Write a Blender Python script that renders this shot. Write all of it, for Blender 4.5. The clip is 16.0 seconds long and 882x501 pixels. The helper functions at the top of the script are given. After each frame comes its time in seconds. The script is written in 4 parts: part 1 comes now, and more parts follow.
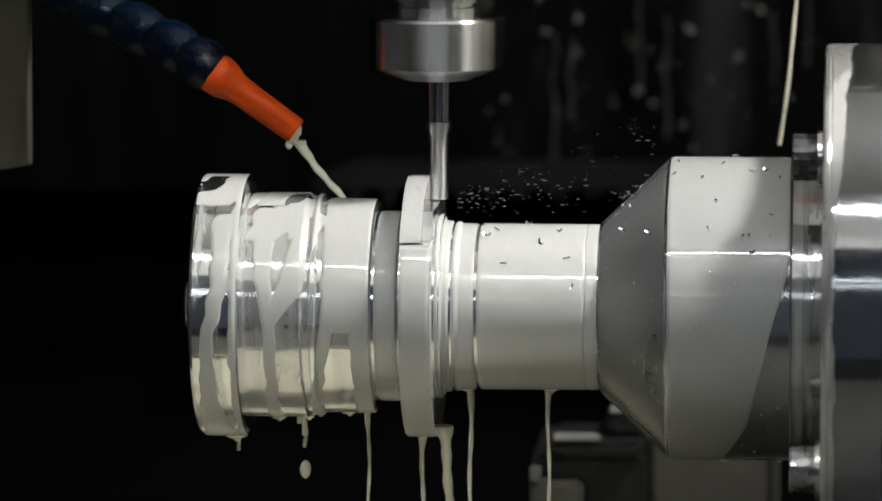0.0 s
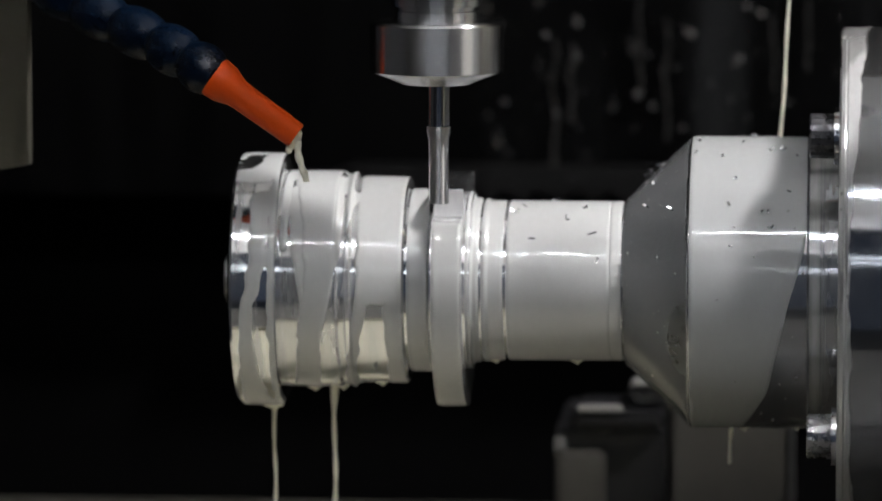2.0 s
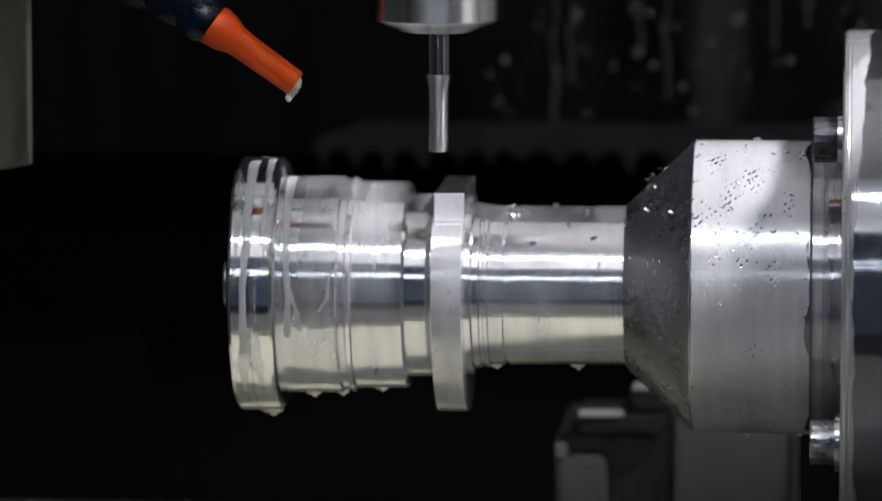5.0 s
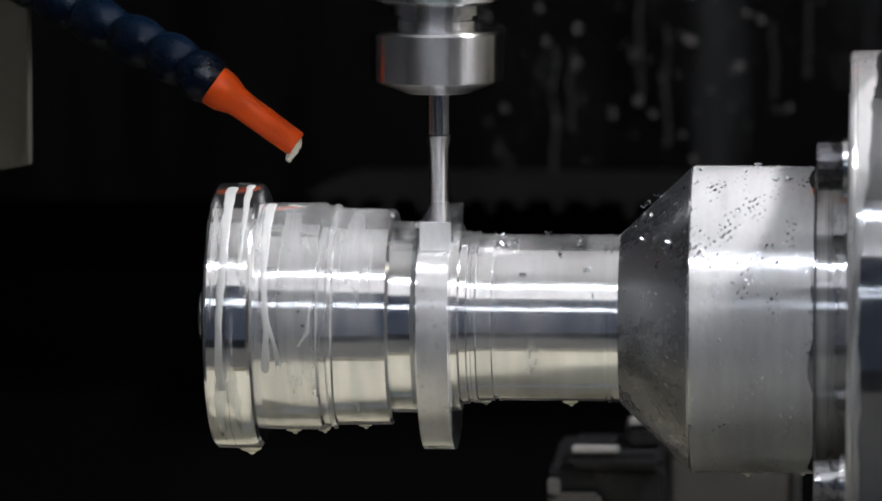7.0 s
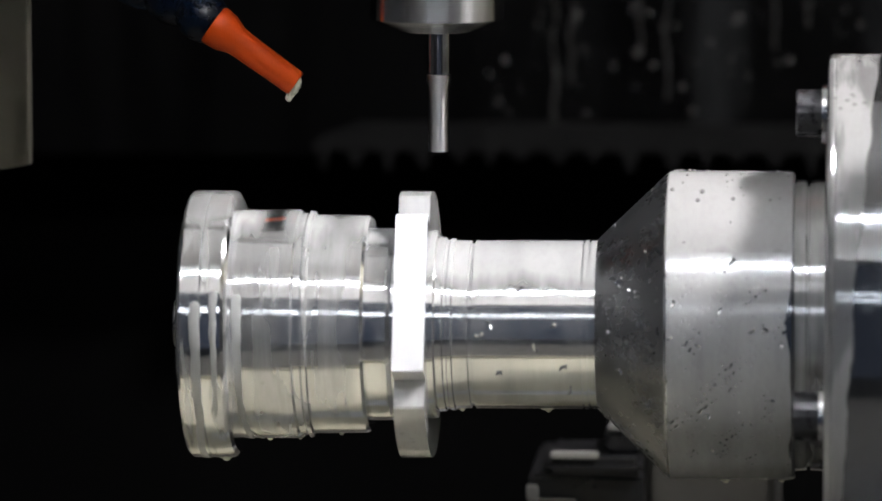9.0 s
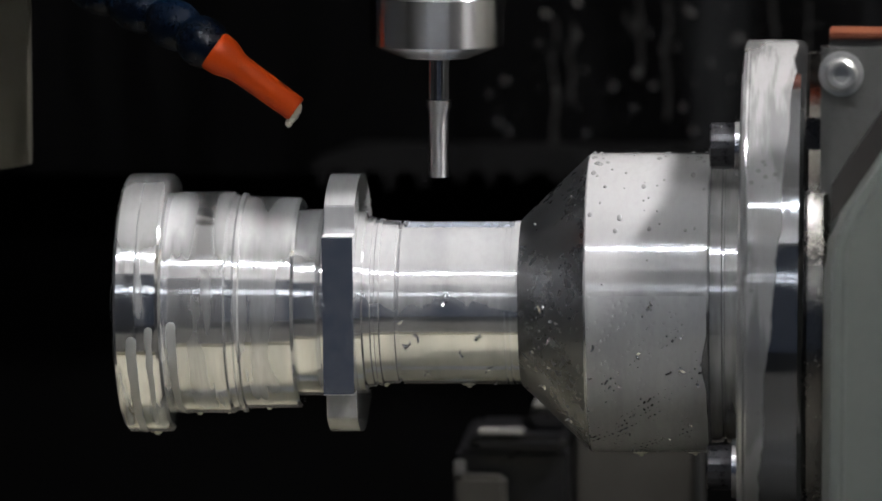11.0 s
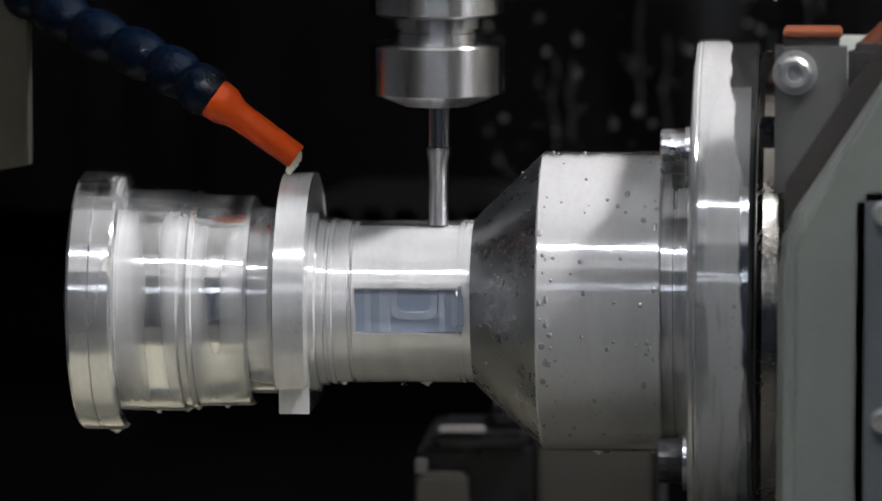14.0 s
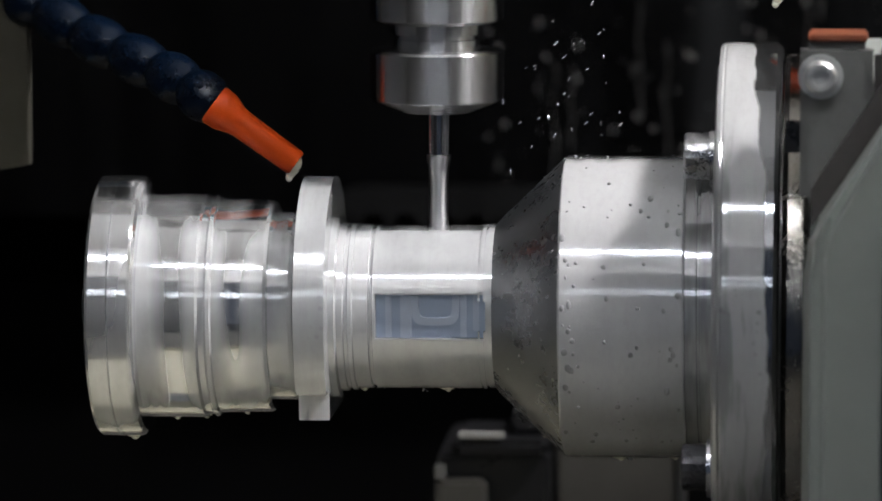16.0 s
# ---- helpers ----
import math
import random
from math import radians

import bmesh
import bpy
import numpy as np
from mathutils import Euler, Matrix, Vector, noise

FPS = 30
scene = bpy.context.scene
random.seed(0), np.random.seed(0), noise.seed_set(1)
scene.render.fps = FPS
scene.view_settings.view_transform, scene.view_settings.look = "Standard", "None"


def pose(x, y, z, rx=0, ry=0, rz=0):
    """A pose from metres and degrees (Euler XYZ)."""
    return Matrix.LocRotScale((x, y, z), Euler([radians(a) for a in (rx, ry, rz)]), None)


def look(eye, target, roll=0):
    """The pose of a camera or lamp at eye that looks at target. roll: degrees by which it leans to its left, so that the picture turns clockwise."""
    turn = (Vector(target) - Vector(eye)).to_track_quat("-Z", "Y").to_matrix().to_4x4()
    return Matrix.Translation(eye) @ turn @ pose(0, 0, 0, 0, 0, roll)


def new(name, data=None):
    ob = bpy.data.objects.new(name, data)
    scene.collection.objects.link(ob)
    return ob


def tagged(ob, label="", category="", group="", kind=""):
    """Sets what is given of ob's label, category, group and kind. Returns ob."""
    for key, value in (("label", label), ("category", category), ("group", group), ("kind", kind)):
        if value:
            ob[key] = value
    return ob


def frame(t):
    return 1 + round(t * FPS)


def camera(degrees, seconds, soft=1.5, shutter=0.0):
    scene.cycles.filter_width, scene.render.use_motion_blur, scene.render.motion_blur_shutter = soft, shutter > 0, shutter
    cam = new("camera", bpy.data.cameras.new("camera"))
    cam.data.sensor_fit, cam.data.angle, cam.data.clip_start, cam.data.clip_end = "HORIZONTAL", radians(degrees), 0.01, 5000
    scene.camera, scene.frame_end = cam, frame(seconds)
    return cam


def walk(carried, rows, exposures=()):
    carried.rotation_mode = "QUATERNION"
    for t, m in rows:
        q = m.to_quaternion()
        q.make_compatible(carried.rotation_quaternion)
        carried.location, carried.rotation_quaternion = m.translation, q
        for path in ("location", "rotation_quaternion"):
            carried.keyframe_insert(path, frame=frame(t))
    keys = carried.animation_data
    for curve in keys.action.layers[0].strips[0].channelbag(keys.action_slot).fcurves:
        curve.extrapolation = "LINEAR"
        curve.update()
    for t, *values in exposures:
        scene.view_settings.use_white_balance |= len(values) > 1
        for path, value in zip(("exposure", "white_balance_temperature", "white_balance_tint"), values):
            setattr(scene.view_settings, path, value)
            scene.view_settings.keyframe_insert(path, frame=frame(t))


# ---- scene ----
cam = camera(9.957, 16.0, soft=1.6)
EYE = (0.1623, -2.0089, 0.2801)
AIM = (0.0007, 0.0, 0.0237)
walk(cam, [(0.0, look(EYE, AIM)), (16.0, look(EYE, AIM))],
     exposures=[(0.0, 0.1, 6620, 3), (0.6, -0.02, 6380, 8), (4.0, 0.0, 6300, 9), (5.0, 0.15, 6000, 10), (9.1, 0.05, 6350, 9), (9.4, -0.17, 6350, 9), (10.2, -0.17, 6350, 9), (12.0, 0.05, 6300, 9), (13.5, 0.05, 6250, 9), (15.0, 0.16, 6230, 9), (16.0, 0.03, 6250, 9)])
cam.data.dof.use_dof = True
cam.data.dof.focus_distance = 2.02
cam.data.dof.aperture_fstop = 8

# ---- light ----
world = bpy.data.worlds.new("workshop_dim")
scene.world = world
world.use_nodes = True
world.node_tree.nodes["Background"].inputs[0].default_value = (0.38, 0.46, 0.66, 1)
world.node_tree.nodes["Background"].inputs[1].default_value = 0.09


# ---- materials ----
class Mat:
    """A node material under construction."""

    def __init__(self, name):
        self.m = bpy.data.materials.new(name)
        self.m.use_nodes = True
        self.t = self.m.node_tree
        self.b = self.t.nodes["Principled BSDF"]
        self.coord = self.add("ShaderNodeTexCoord").outputs["Object"]

    def add(self, kind, **props):
        n = self.t.nodes.new(kind)
        for k, v in props.items():
            setattr(n, k, v)
        return n

    def link(self, a, b):
        self.t.links.new(a, b)

    def noise(self, scale, stretch=(1, 1, 1), detail=4.0, rough=0.55, shift=(0, 0, 0)):
        mp = self.add("ShaderNodeMapping")
        mp.inputs["Scale"].default_value = stretch
        mp.inputs["Location"].default_value = shift
        self.link(self.coord, mp.inputs["Vector"])
        n = self.add("ShaderNodeTexNoise")
        n.inputs["Scale"].default_value = scale
        n.inputs["Detail"].default_value = detail
        n.inputs["Roughness"].default_value = rough
        self.link(mp.outputs["Vector"], n.inputs["Vector"])
        return n.outputs["Fac"]

    def ramp(self, fac, stops):
        r = self.add("ShaderNodeValToRGB")
        while len(r.color_ramp.elements) < len(stops):
            r.color_ramp.elements.new(0.5)
        for e, (pos, c) in zip(r.color_ramp.elements, stops):
            e.position = pos
            e.color = (c, c, c, 1) if not isinstance(c, tuple) else (*c, 1)
        self.link(fac, r.inputs["Fac"])
        return r.outputs["Color"]

    def mix(self, fac, a, b):
        n = self.add("ShaderNodeMix", data_type="RGBA")
        for sock, v in ((n.inputs["Factor"], fac), (n.inputs["A"], a), (n.inputs["B"], b)):
            if isinstance(v, tuple):
                sock.default_value = (*v, 1)
            elif isinstance(v, float):
                sock.default_value = v
            else:
                self.link(v, sock)
        return n.outputs["Result"]

    def math(self, op, a, b):
        n = self.add("ShaderNodeMath", operation=op)
        for sock, v in zip(n.inputs, (a, b)):
            if isinstance(v, (float, int)):
                sock.default_value = v
            else:
                self.link(v, sock)
        return n.outputs[0]

    def bump(self, height, strength, dist=0.001):
        n = self.add("ShaderNodeBump")
        n.inputs["Strength"].default_value = strength
        n.inputs["Distance"].default_value = dist
        self.link(height, n.inputs["Height"])
        self.link(n.outputs["Normal"], self.b.inputs["Normal"])

    def put(self, **vals):
        for k, v in vals.items():
            sock = self.b.inputs[k.replace("_", " ")]
            if isinstance(v, tuple):
                sock.default_value = (*v, 1)
            elif isinstance(v, (int, float)):
                sock.default_value = v
            else:
                self.link(v, sock)
        return self


def plain(name, col, rough, metal=0.0, vary=0.25, scale=60, bump=0.15, spread=0.15, **kw):
    """A surface with two scales of colour variation, uneven gloss and fine relief."""
    m = Mat(name)
    big, fine = m.noise(scale, detail=3), m.noise(scale * 9, detail=5)
    f = m.math("ADD", m.math("MULTIPLY", big, 0.6), m.math("MULTIPLY", fine, 0.4))
    dark = tuple(c * (1 - vary) for c in col)
    lite = tuple(min(1, c * (1 + vary)) for c in col)
    m.put(Base_Color=m.mix(f, dark, lite), Metallic=metal,
          Roughness=m.ramp(f, [(0.3, max(0.03, rough - spread)), (0.7, min(1, rough + spread))]), **kw)
    m.bump(fine, bump, 0.0005)
    return m.m


def milky(name, cover, metal=(0.78, 0.79, 0.80), rough=0.2, shift=(0, 0, 0), film=(0.74, 0.74, 0.71), spots=0.5, even=1.0, upto=None, rare=0.52, slant=0.0, tilt=0.0, size=1.0, far=None, soft=False, gloss=0.05, reach=0.0, uneven=0.3):
    """Turned aluminium under an uneven veil of milky coolant with runs and bare specks."""
    m = Mat(name)
    runs = m.noise(30 * size, (2.6, 0.32, 0.32), 4, 0.55, shift)
    patch = m.noise(15 * size, (1, 0.8, 0.8), 2, 0.5, shift)
    fine = m.noise(420, (1, 0.5, 0.5), 4, 0.6, shift)
    veil = m.math("ADD", m.math("MULTIPLY", runs, 0.62), m.math("MULTIPLY", patch, 0.38))
    if soft:
        wet = m.ramp(veil, [(0.36, max(0.02, cover - 0.4 * even)), (0.64, min(0.97, cover + 0.4 * even))])
    else:
        wet = m.ramp(veil, [(0.40, max(0.02, cover - 0.45 * even)), (0.475, max(0.03, cover - 0.32 * even)), (0.515, min(0.97, cover + 0.25 * even)), (0.64, min(0.97, cover + 0.45 * even))])
    cells = m.add("ShaderNodeTexVoronoi")
    cells.inputs["Scale"].default_value = 240
    m.link(m.coord, cells.inputs["Vector"])
    hole = m.ramp(cells.outputs["Distance"], [(0.16, spots), (0.3, 0.0)])
    hole = m.math("MULTIPLY", hole, m.ramp(m.noise(30, shift=shift, detail=2), [(rare, 0.0), (rare + 0.08, 1.0)]))
    wet = m.math("MULTIPLY", wet, m.math("SUBTRACT", 1.0, hole))
    if far is not None:
        # the side that is milled last keeps a closed, dull film
        side = m.add("ShaderNodeSeparateXYZ")
        m.link(m.coord, side.inputs[0])
        edge = m.math("ADD", m.math("SUBTRACT", side.outputs["Y"], reach), m.math("MULTIPLY", m.math("SUBTRACT", runs, 0.5), 0.02))
        cols = m.noise(17, (2.0, 0.22, 0.22), 2.5, 0.5, shift)
        closed = m.ramp(cols, [(0.41, max(0.05, far - uneven)), (0.48, far), (0.57, min(0.97, far + uneven))])
        back = m.add("ShaderNodeMix")
        m.link(m.ramp(m.math("MULTIPLY", edge, 45.0), [(0.0, 0.0), (0.5, 1.0)]), back.inputs[0])
        m.link(wet, back.inputs[2])
        m.link(closed, back.inputs[3])
        wet = back.outputs[0]
    wet = m.math("MULTIPLY", wet, m.ramp(fine, [(0.3, 0.94), (0.55, 1.0)]))
    if upto:
        sep = m.add("ShaderNodeSeparateXYZ")
        m.link(m.coord, sep.inputs[0])
        edge = m.math("ADD", sep.outputs["X"], m.math("MULTIPLY", m.math("SUBTRACT", m.noise(60, (1, 0.5, 0.5), 3), 0.5), 0.010))
        wet = m.math("MULTIPLY", wet, m.ramp(m.math("MULTIPLY_ADD", m.math("SUBTRACT", m.math("SUBTRACT", edge, m.math("ADD", m.math("MULTIPLY", sep.outputs["Y"], slant), m.math("MULTIPLY", sep.outputs["Z"], tilt))), upto), 400.0), [(0.0, 1.0), (0.4, 0.08)]))
    ring = m.add("ShaderNodeTexWave", bands_direction="X")
    ring.inputs["Scale"].default_value = 700
    ring.inputs["Distortion"].default_value = 2.0
    m.link(m.coord, ring.inputs["Vector"])
    m.put(Base_Color=m.mix(fine, tuple(c * 0.88 for c in metal), metal), Metallic=1.0,
          Roughness=m.ramp(fine, [(0.3, rough - 0.04), (0.7, rough + 0.04)]))
    m.bump(m.math("ADD", ring.outputs["Fac"], fine), 0.03, 0.0002)
    f = m.add("ShaderNodeBsdfPrincipled")
    f.inputs["Base Color"].default_value = (*film, 1)
    f.inputs["Roughness"].default_value = gloss
    f.inputs["Specular IOR Level"].default_value = 0.5
    bn = m.add("ShaderNodeBump")
    bn.inputs["Strength"].default_value = 0.1
    bn.inputs["Distance"].default_value = 0.0006
    m.link(wet, bn.inputs["Height"])
    m.link(bn.outputs["Normal"], f.inputs["Normal"])
    mx = m.add("ShaderNodeMixShader")
    m.link(wet, mx.inputs[0])
    m.link(m.b.outputs[0], mx.inputs[1])
    m.link(f.outputs[0], mx.inputs[2])
    m.link(mx.outputs[0], m.t.nodes["Material Output"].inputs["Surface"])
    return m.m


def brushed(name, col, rough):
    """Steel turned about its upright axis: light is drawn out into upright streaks."""
    m = Mat(name)
    fine = m.noise(90, (0.3, 0.3, 8), 2, 0.5)
    tan = m.add("ShaderNodeTangent", direction_type="RADIAL", axis="Z")
    m.link(tan.outputs[0], m.b.inputs["Tangent"])
    m.put(Base_Color=m.mix(fine, tuple(c * 0.92 for c in col), col), Metallic=1.0, Anisotropic=0.9, Anisotropic_Rotation=0.25, Roughness=rough)
    return m.m


def glow(name, col, power):
    m = Mat(name)
    m.put(Base_Color=(0.8, 0.8, 0.8), Emission_Color=col, Emission_Strength=float(power))
    return m.m


MILK = (0.47, 0.476, 0.48)
TURNED = milky("turned_aluminium_milky", 0.19, metal=(0.86, 0.87, 0.89), rough=0.105, film=MILK, spots=0.2, size=1.2, even=0.8, far=0.56, reach=0.020, uneven=0.5, soft=True)
END = milky("end_flange_milky", 0.22, metal=(0.86, 0.87, 0.89), rough=0.105, shift=(0.31, 0.77, 0.45), film=MILK, spots=0.3, rare=0.52, size=1.5, far=0.28, reach=0.02)
FLANGE = milky("flange_aluminium_milky", 0.72, shift=(4, 3, 6), rough=0.16, film=MILK, spots=0.2, even=0.35, soft=True)
SHAFT = milky("shaft_aluminium_milky", 0.15, metal=(0.86, 0.87, 0.89), shift=(3, 1, 2), rough=0.115, film=MILK, spots=0.1, even=0.6, far=0.8, reach=0.0, uneven=0.12, soft=True)
HUB = milky("hub_aluminium_milky", 0.06, metal=(0.34, 0.35, 0.375), shift=(7, 4, 5), film=(0.52, 0.52, 0.52), spots=0.8, rough=0.12, even=0.3, rare=0.56, far=0.66, uneven=0.06, soft=True)
# Cone in a darker base than the part's other aluminium.
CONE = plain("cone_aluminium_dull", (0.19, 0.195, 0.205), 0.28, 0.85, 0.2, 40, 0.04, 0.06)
PLATE = milky("faceplate_steel_milky", 0.66, metal=(0.28, 0.29, 0.31), shift=(2, 5, 9), rough=0.09, spots=0.4, film=(0.37, 0.37, 0.37), even=0.6, upto=0.1050, slant=0.075, rare=0.56)
NECK = milky("hub_neck_steel", 0.1, metal=(0.36, 0.37, 0.40), shift=(5, 2, 1), rough=0.1, spots=0.1, soft=True)
MILLED = plain("freshly_milled_aluminium", (0.82, 0.83, 0.86), 0.22, 1.0, 0.08, 150, 0.03, 0.06)
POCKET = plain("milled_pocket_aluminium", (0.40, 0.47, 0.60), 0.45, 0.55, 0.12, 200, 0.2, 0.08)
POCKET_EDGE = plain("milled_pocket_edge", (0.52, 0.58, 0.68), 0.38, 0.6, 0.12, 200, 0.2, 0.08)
STEEL = plain("ground_tool_steel", (0.56, 0.56, 0.57), 0.2, 1.0, 0.12, 120, 0.08, 0.06)
NUT = brushed("turned_tool_steel", (0.52, 0.52, 0.53), 0.27)
STEEL_DARK = plain("dark_groove_steel", (0.2, 0.2, 0.2), 0.35, 1.0, 0.2, 120, 0.1)
CARBIDE = brushed("carbide_cutter", (0.66, 0.66, 0.67), 0.3)
SHANK = brushed("ground_carbide_shank", (0.42, 0.42, 0.43), 0.16)
SCREW = plain("black_oxide_screw", (0.05, 0.05, 0.055), 0.3, 0.6, 0.3, 200, 0.15)
SCREW_WORN = plain("worn_steel_screw", (0.35, 0.35, 0.36), 0.28, 1.0, 0.25, 200, 0.15)
# Blue darkened to stand in for lamplight not reaching the hose.
BLUE = plain("blue_hose_plastic", (0.0007, 0.0036, 0.0105), 0.3, 0.0, 0.45, 110, 0.15, Specular_IOR_Level=0.22)
ORANGE = plain("orange_nozzle_plastic", (0.50, 0.056, 0.004), 0.4, 0.0, 0.25, 90, 0.25, Specular_IOR_Level=0.2)
DROPS = plain("thin_coolant_drops", (0.12, 0.12, 0.117), 0.2, 0.0, 0.1, 60, 0.05, 0.05)
BEAD = plain("clear_coolant_bead", (0.25, 0.25, 0.25), 0.06, 0.0, 0.2, 300, 0.0, 0.02, Coat_Weight=1.0)
COOLANT = plain("milky_coolant", (0.72, 0.70, 0.58), 0.14, 0.0, 0.06, 60, 0.05, 0.05, Coat_Weight=0.5)
BEIGE = plain("beige_enamel_sheet", (0.37, 0.35, 0.265), 0.5, 0.0, 0.12, 8, 0.1)
# Olive darkened to stand in for the shade the guard hangs in.
SHADED_GUARD = plain("dusty_shaded_guard", (0.022, 0.0195, 0.0115), 0.95, 0.0, 0.45, 40, 0.3)
WHITE = plain("white_enamel_sheet", (0.72, 0.72, 0.70), 0.45, 0.0, 0.08, 6, 0.1)
GREY_PAINT = plain("grey_green_machine_paint", (0.20, 0.214, 0.198), 0.5, 0.0, 0.15, 22, 0.25)
NIGHT = plain("dim_blue_grey_floor", (0.016, 0.018, 0.023), 0.6, 0.0, 0.2, 4, 0.1)
BROWN = plain("dark_brown_infill", (0.050, 0.045, 0.042), 0.35, 0.2, 0.4, 40, 0.2)
BOLT = plain("worn_pale_steel", (0.5, 0.5, 0.49), 0.35, 0.8, 0.2, 200, 0.15)
LUG = plain("worn_pale_paint", (0.10, 0.10, 0.095), 0.5, 0.1, 0.3, 45, 0.3)
GREY_DARK = plain("dark_grey_cast_cover", (0.10, 0.11, 0.12), 0.5, 0.0, 0.2, 30, 0.2)
CAST = plain("oily_cast_iron", (0.06, 0.057, 0.05), 0.42, 0.25, 0.35, 35, 0.35)
# Rear wall: near-black base with hardly any gloss.
WALL_BLACK = plain("near_black_wall", (0.0008, 0.0008, 0.0009), 0.8, 0.0, 0.4, 20, 0.2, Specular_IOR_Level=0.04)
BLACK = plain("black_painted_clamp", (0.008, 0.008, 0.009), 0.35, 0.1, 0.4, 40, 0.25)
BRASSY = plain("oily_steel_ring", (0.30, 0.285, 0.26), 0.2, 1.0, 0.35, 60, 0.25)
RUBBER_HOSE = plain("orange_cable_jacket", (0.13, 0.034, 0.012), 0.55, 0.0, 0.25, 40, 0.2)
LAMP = glow("lamp_diffuser_glow", (0.963, 0.96, 0.985), 138)
SPOT = glow("spot_diffuser_glow", (1.0, 0.945, 0.925), 465)
TUBE = glow("led_strip_glow", (0.92, 0.96, 1.0), 10)
COOLANT_FILM = milky("flowing_milky_film", 0.96, metal=(0.7, 0.7, 0.71), rough=0.4, shift=(6, 2, 4), film=(0.41, 0.418, 0.415), spots=0.0, even=0.03, soft=True, gloss=0.035)
HUB_FILM = milky("thin_flowing_film", 0.93, metal=(0.5, 0.51, 0.53), rough=0.4, shift=(2, 6, 1), film=(0.30, 0.308, 0.31), spots=0.0, even=0.05, soft=True, gloss=0.03)


def rubber():
    m = Mat("black_wet_way_cover")
    streak = m.noise(26, (1.0, 1.0, 0.12), 5, 0.6)
    fine = m.noise(300, (1, 1, 0.4), 4, 0.6)
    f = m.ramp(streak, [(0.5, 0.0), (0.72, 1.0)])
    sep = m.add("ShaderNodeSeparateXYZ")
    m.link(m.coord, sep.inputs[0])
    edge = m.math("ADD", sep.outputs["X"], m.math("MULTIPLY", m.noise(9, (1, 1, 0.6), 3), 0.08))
    # streaks brightened towards the right: stronger light there painted into the colour
    lit_right = m.ramp(edge, [(0.03, 0.12), (0.13, 1.0)])
    f = m.math("MULTIPLY", f, lit_right)
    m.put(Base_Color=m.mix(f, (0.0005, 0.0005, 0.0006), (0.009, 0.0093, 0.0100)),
          Roughness=m.ramp(fine, [(0.3, 0.5), (0.7, 0.8)]), Specular_IOR_Level=0.03)
    m.bump(m.math("ADD", streak, m.math("MULTIPLY", fine, 0.3)), 0.5, 0.002)
    return m.m


def tool_marked():
    """Bright metal with fine upright cutter marks."""
    m = Mat("tool_marked_aluminium")
    wave = m.add("ShaderNodeTexWave", bands_direction="X")
    wave.inputs["Scale"].default_value = 420
    wave.inputs["Distortion"].default_value = 1.5
    m.link(m.coord, wave.inputs["Vector"])
    fine = m.noise(500, (1, 1, 0.3), 3)
    m.put(Base_Color=m.mix(fine, (0.72, 0.73, 0.75), (0.9, 0.9, 0.91)), Metallic=0.3, Roughness=m.ramp(wave.outputs["Fac"], [(0.2, 0.45), (0.8, 0.55)]))
    m.bump(m.math("ADD", wave.outputs["Fac"], fine), 0.2, 0.0002)
    return m.m


MILLED_WALL = tool_marked()
# Same coolant, darkened because the cone is lit less.
CONE_FILM = plain("shaded_cone_film", (0.135, 0.138, 0.142), 0.12, 0.0, 0.15, 40, 0.05, 0.04)
HAZE = milky("drying_coolant_film", 0.74, metal=(0.56, 0.57, 0.60), rough=0.2, shift=(3, 9, 2), film=MILK, spots=0.0, even=0.35, soft=True, gloss=0.1)
RUBBER = rubber()
# Hem paler than the sheet: the light on it is in the colour.
HEM = plain("wet_lit_hem", (0.0032, 0.0032, 0.0034), 0.6, 0.0, 0.8, 40, 0.3, Specular_IOR_Level=0.08)
RUN = plain("thin_coolant_run", (0.014, 0.014, 0.014), 0.3, 0.0, 0.2, 60, 0.1)


# ---- mesh helpers ----
def part(name, bm, mat, parent=None, label="", smooth=18):
    me = bpy.data.meshes.new(name)
    bmesh.ops.recalc_face_normals(bm, faces=bm.faces[:])
    bm.to_mesh(me)
    bm.free()
    for mt in (mat if isinstance(mat, (list, tuple)) else [mat]):
        me.materials.append(mt)
    ob = new(name, me)
    if smooth:
        me.shade_smooth()
        me.set_sharp_from_angle(angle=radians(smooth))
    if parent is not None:
        ob.parent = parent
    if label:
        tagged(ob, label)
    return ob


def lathe(profile, n=96, axis="x", bm=None, at=(0, 0, 0)):
    """A turned solid: profile of (along, radius), closed at both ends."""
    bm = bm or bmesh.new()
    rings = []
    for a, r in profile:
        ring = []
        for i in range(n):
            w = 2 * math.pi * i / n
            u, v = r * math.cos(w), r * math.sin(w)
            co = (a, u, v) if axis == "x" else (u, v, a)
            ring.append(bm.verts.new(Vector(co) + Vector(at)))
        rings.append(ring)
    for p, q in zip(rings, rings[1:]):
        for i in range(n):
            bm.faces.new((p[i], p[(i + 1) % n], q[(i + 1) % n], q[i]))
    bm.faces.new(rings[0][::-1])
    bm.faces.new(rings[-1])
    return bm


def prism(outline, x0, x1, bevel=0.0, bm=None):
    """An outline in (y, z) drawn out along x."""
    bm = bm or bmesh.new()
    a = [bm.verts.new((x0, y, z)) for y, z in outline]
    b = [bm.verts.new((x1, y, z)) for y, z in outline]
    k = len(outline)
    bm.faces.new(a)
    bm.faces.new(b[::-1])
    for i in range(k):
        bm.faces.new((a[i], b[i], b[(i + 1) % k], a[(i + 1) % k]))
    if bevel:
        bmesh.ops.bevel(bm, geom=bm.edges[:], offset=bevel, segments=2, affect="EDGES", clamp_overlap=True)
    return bm


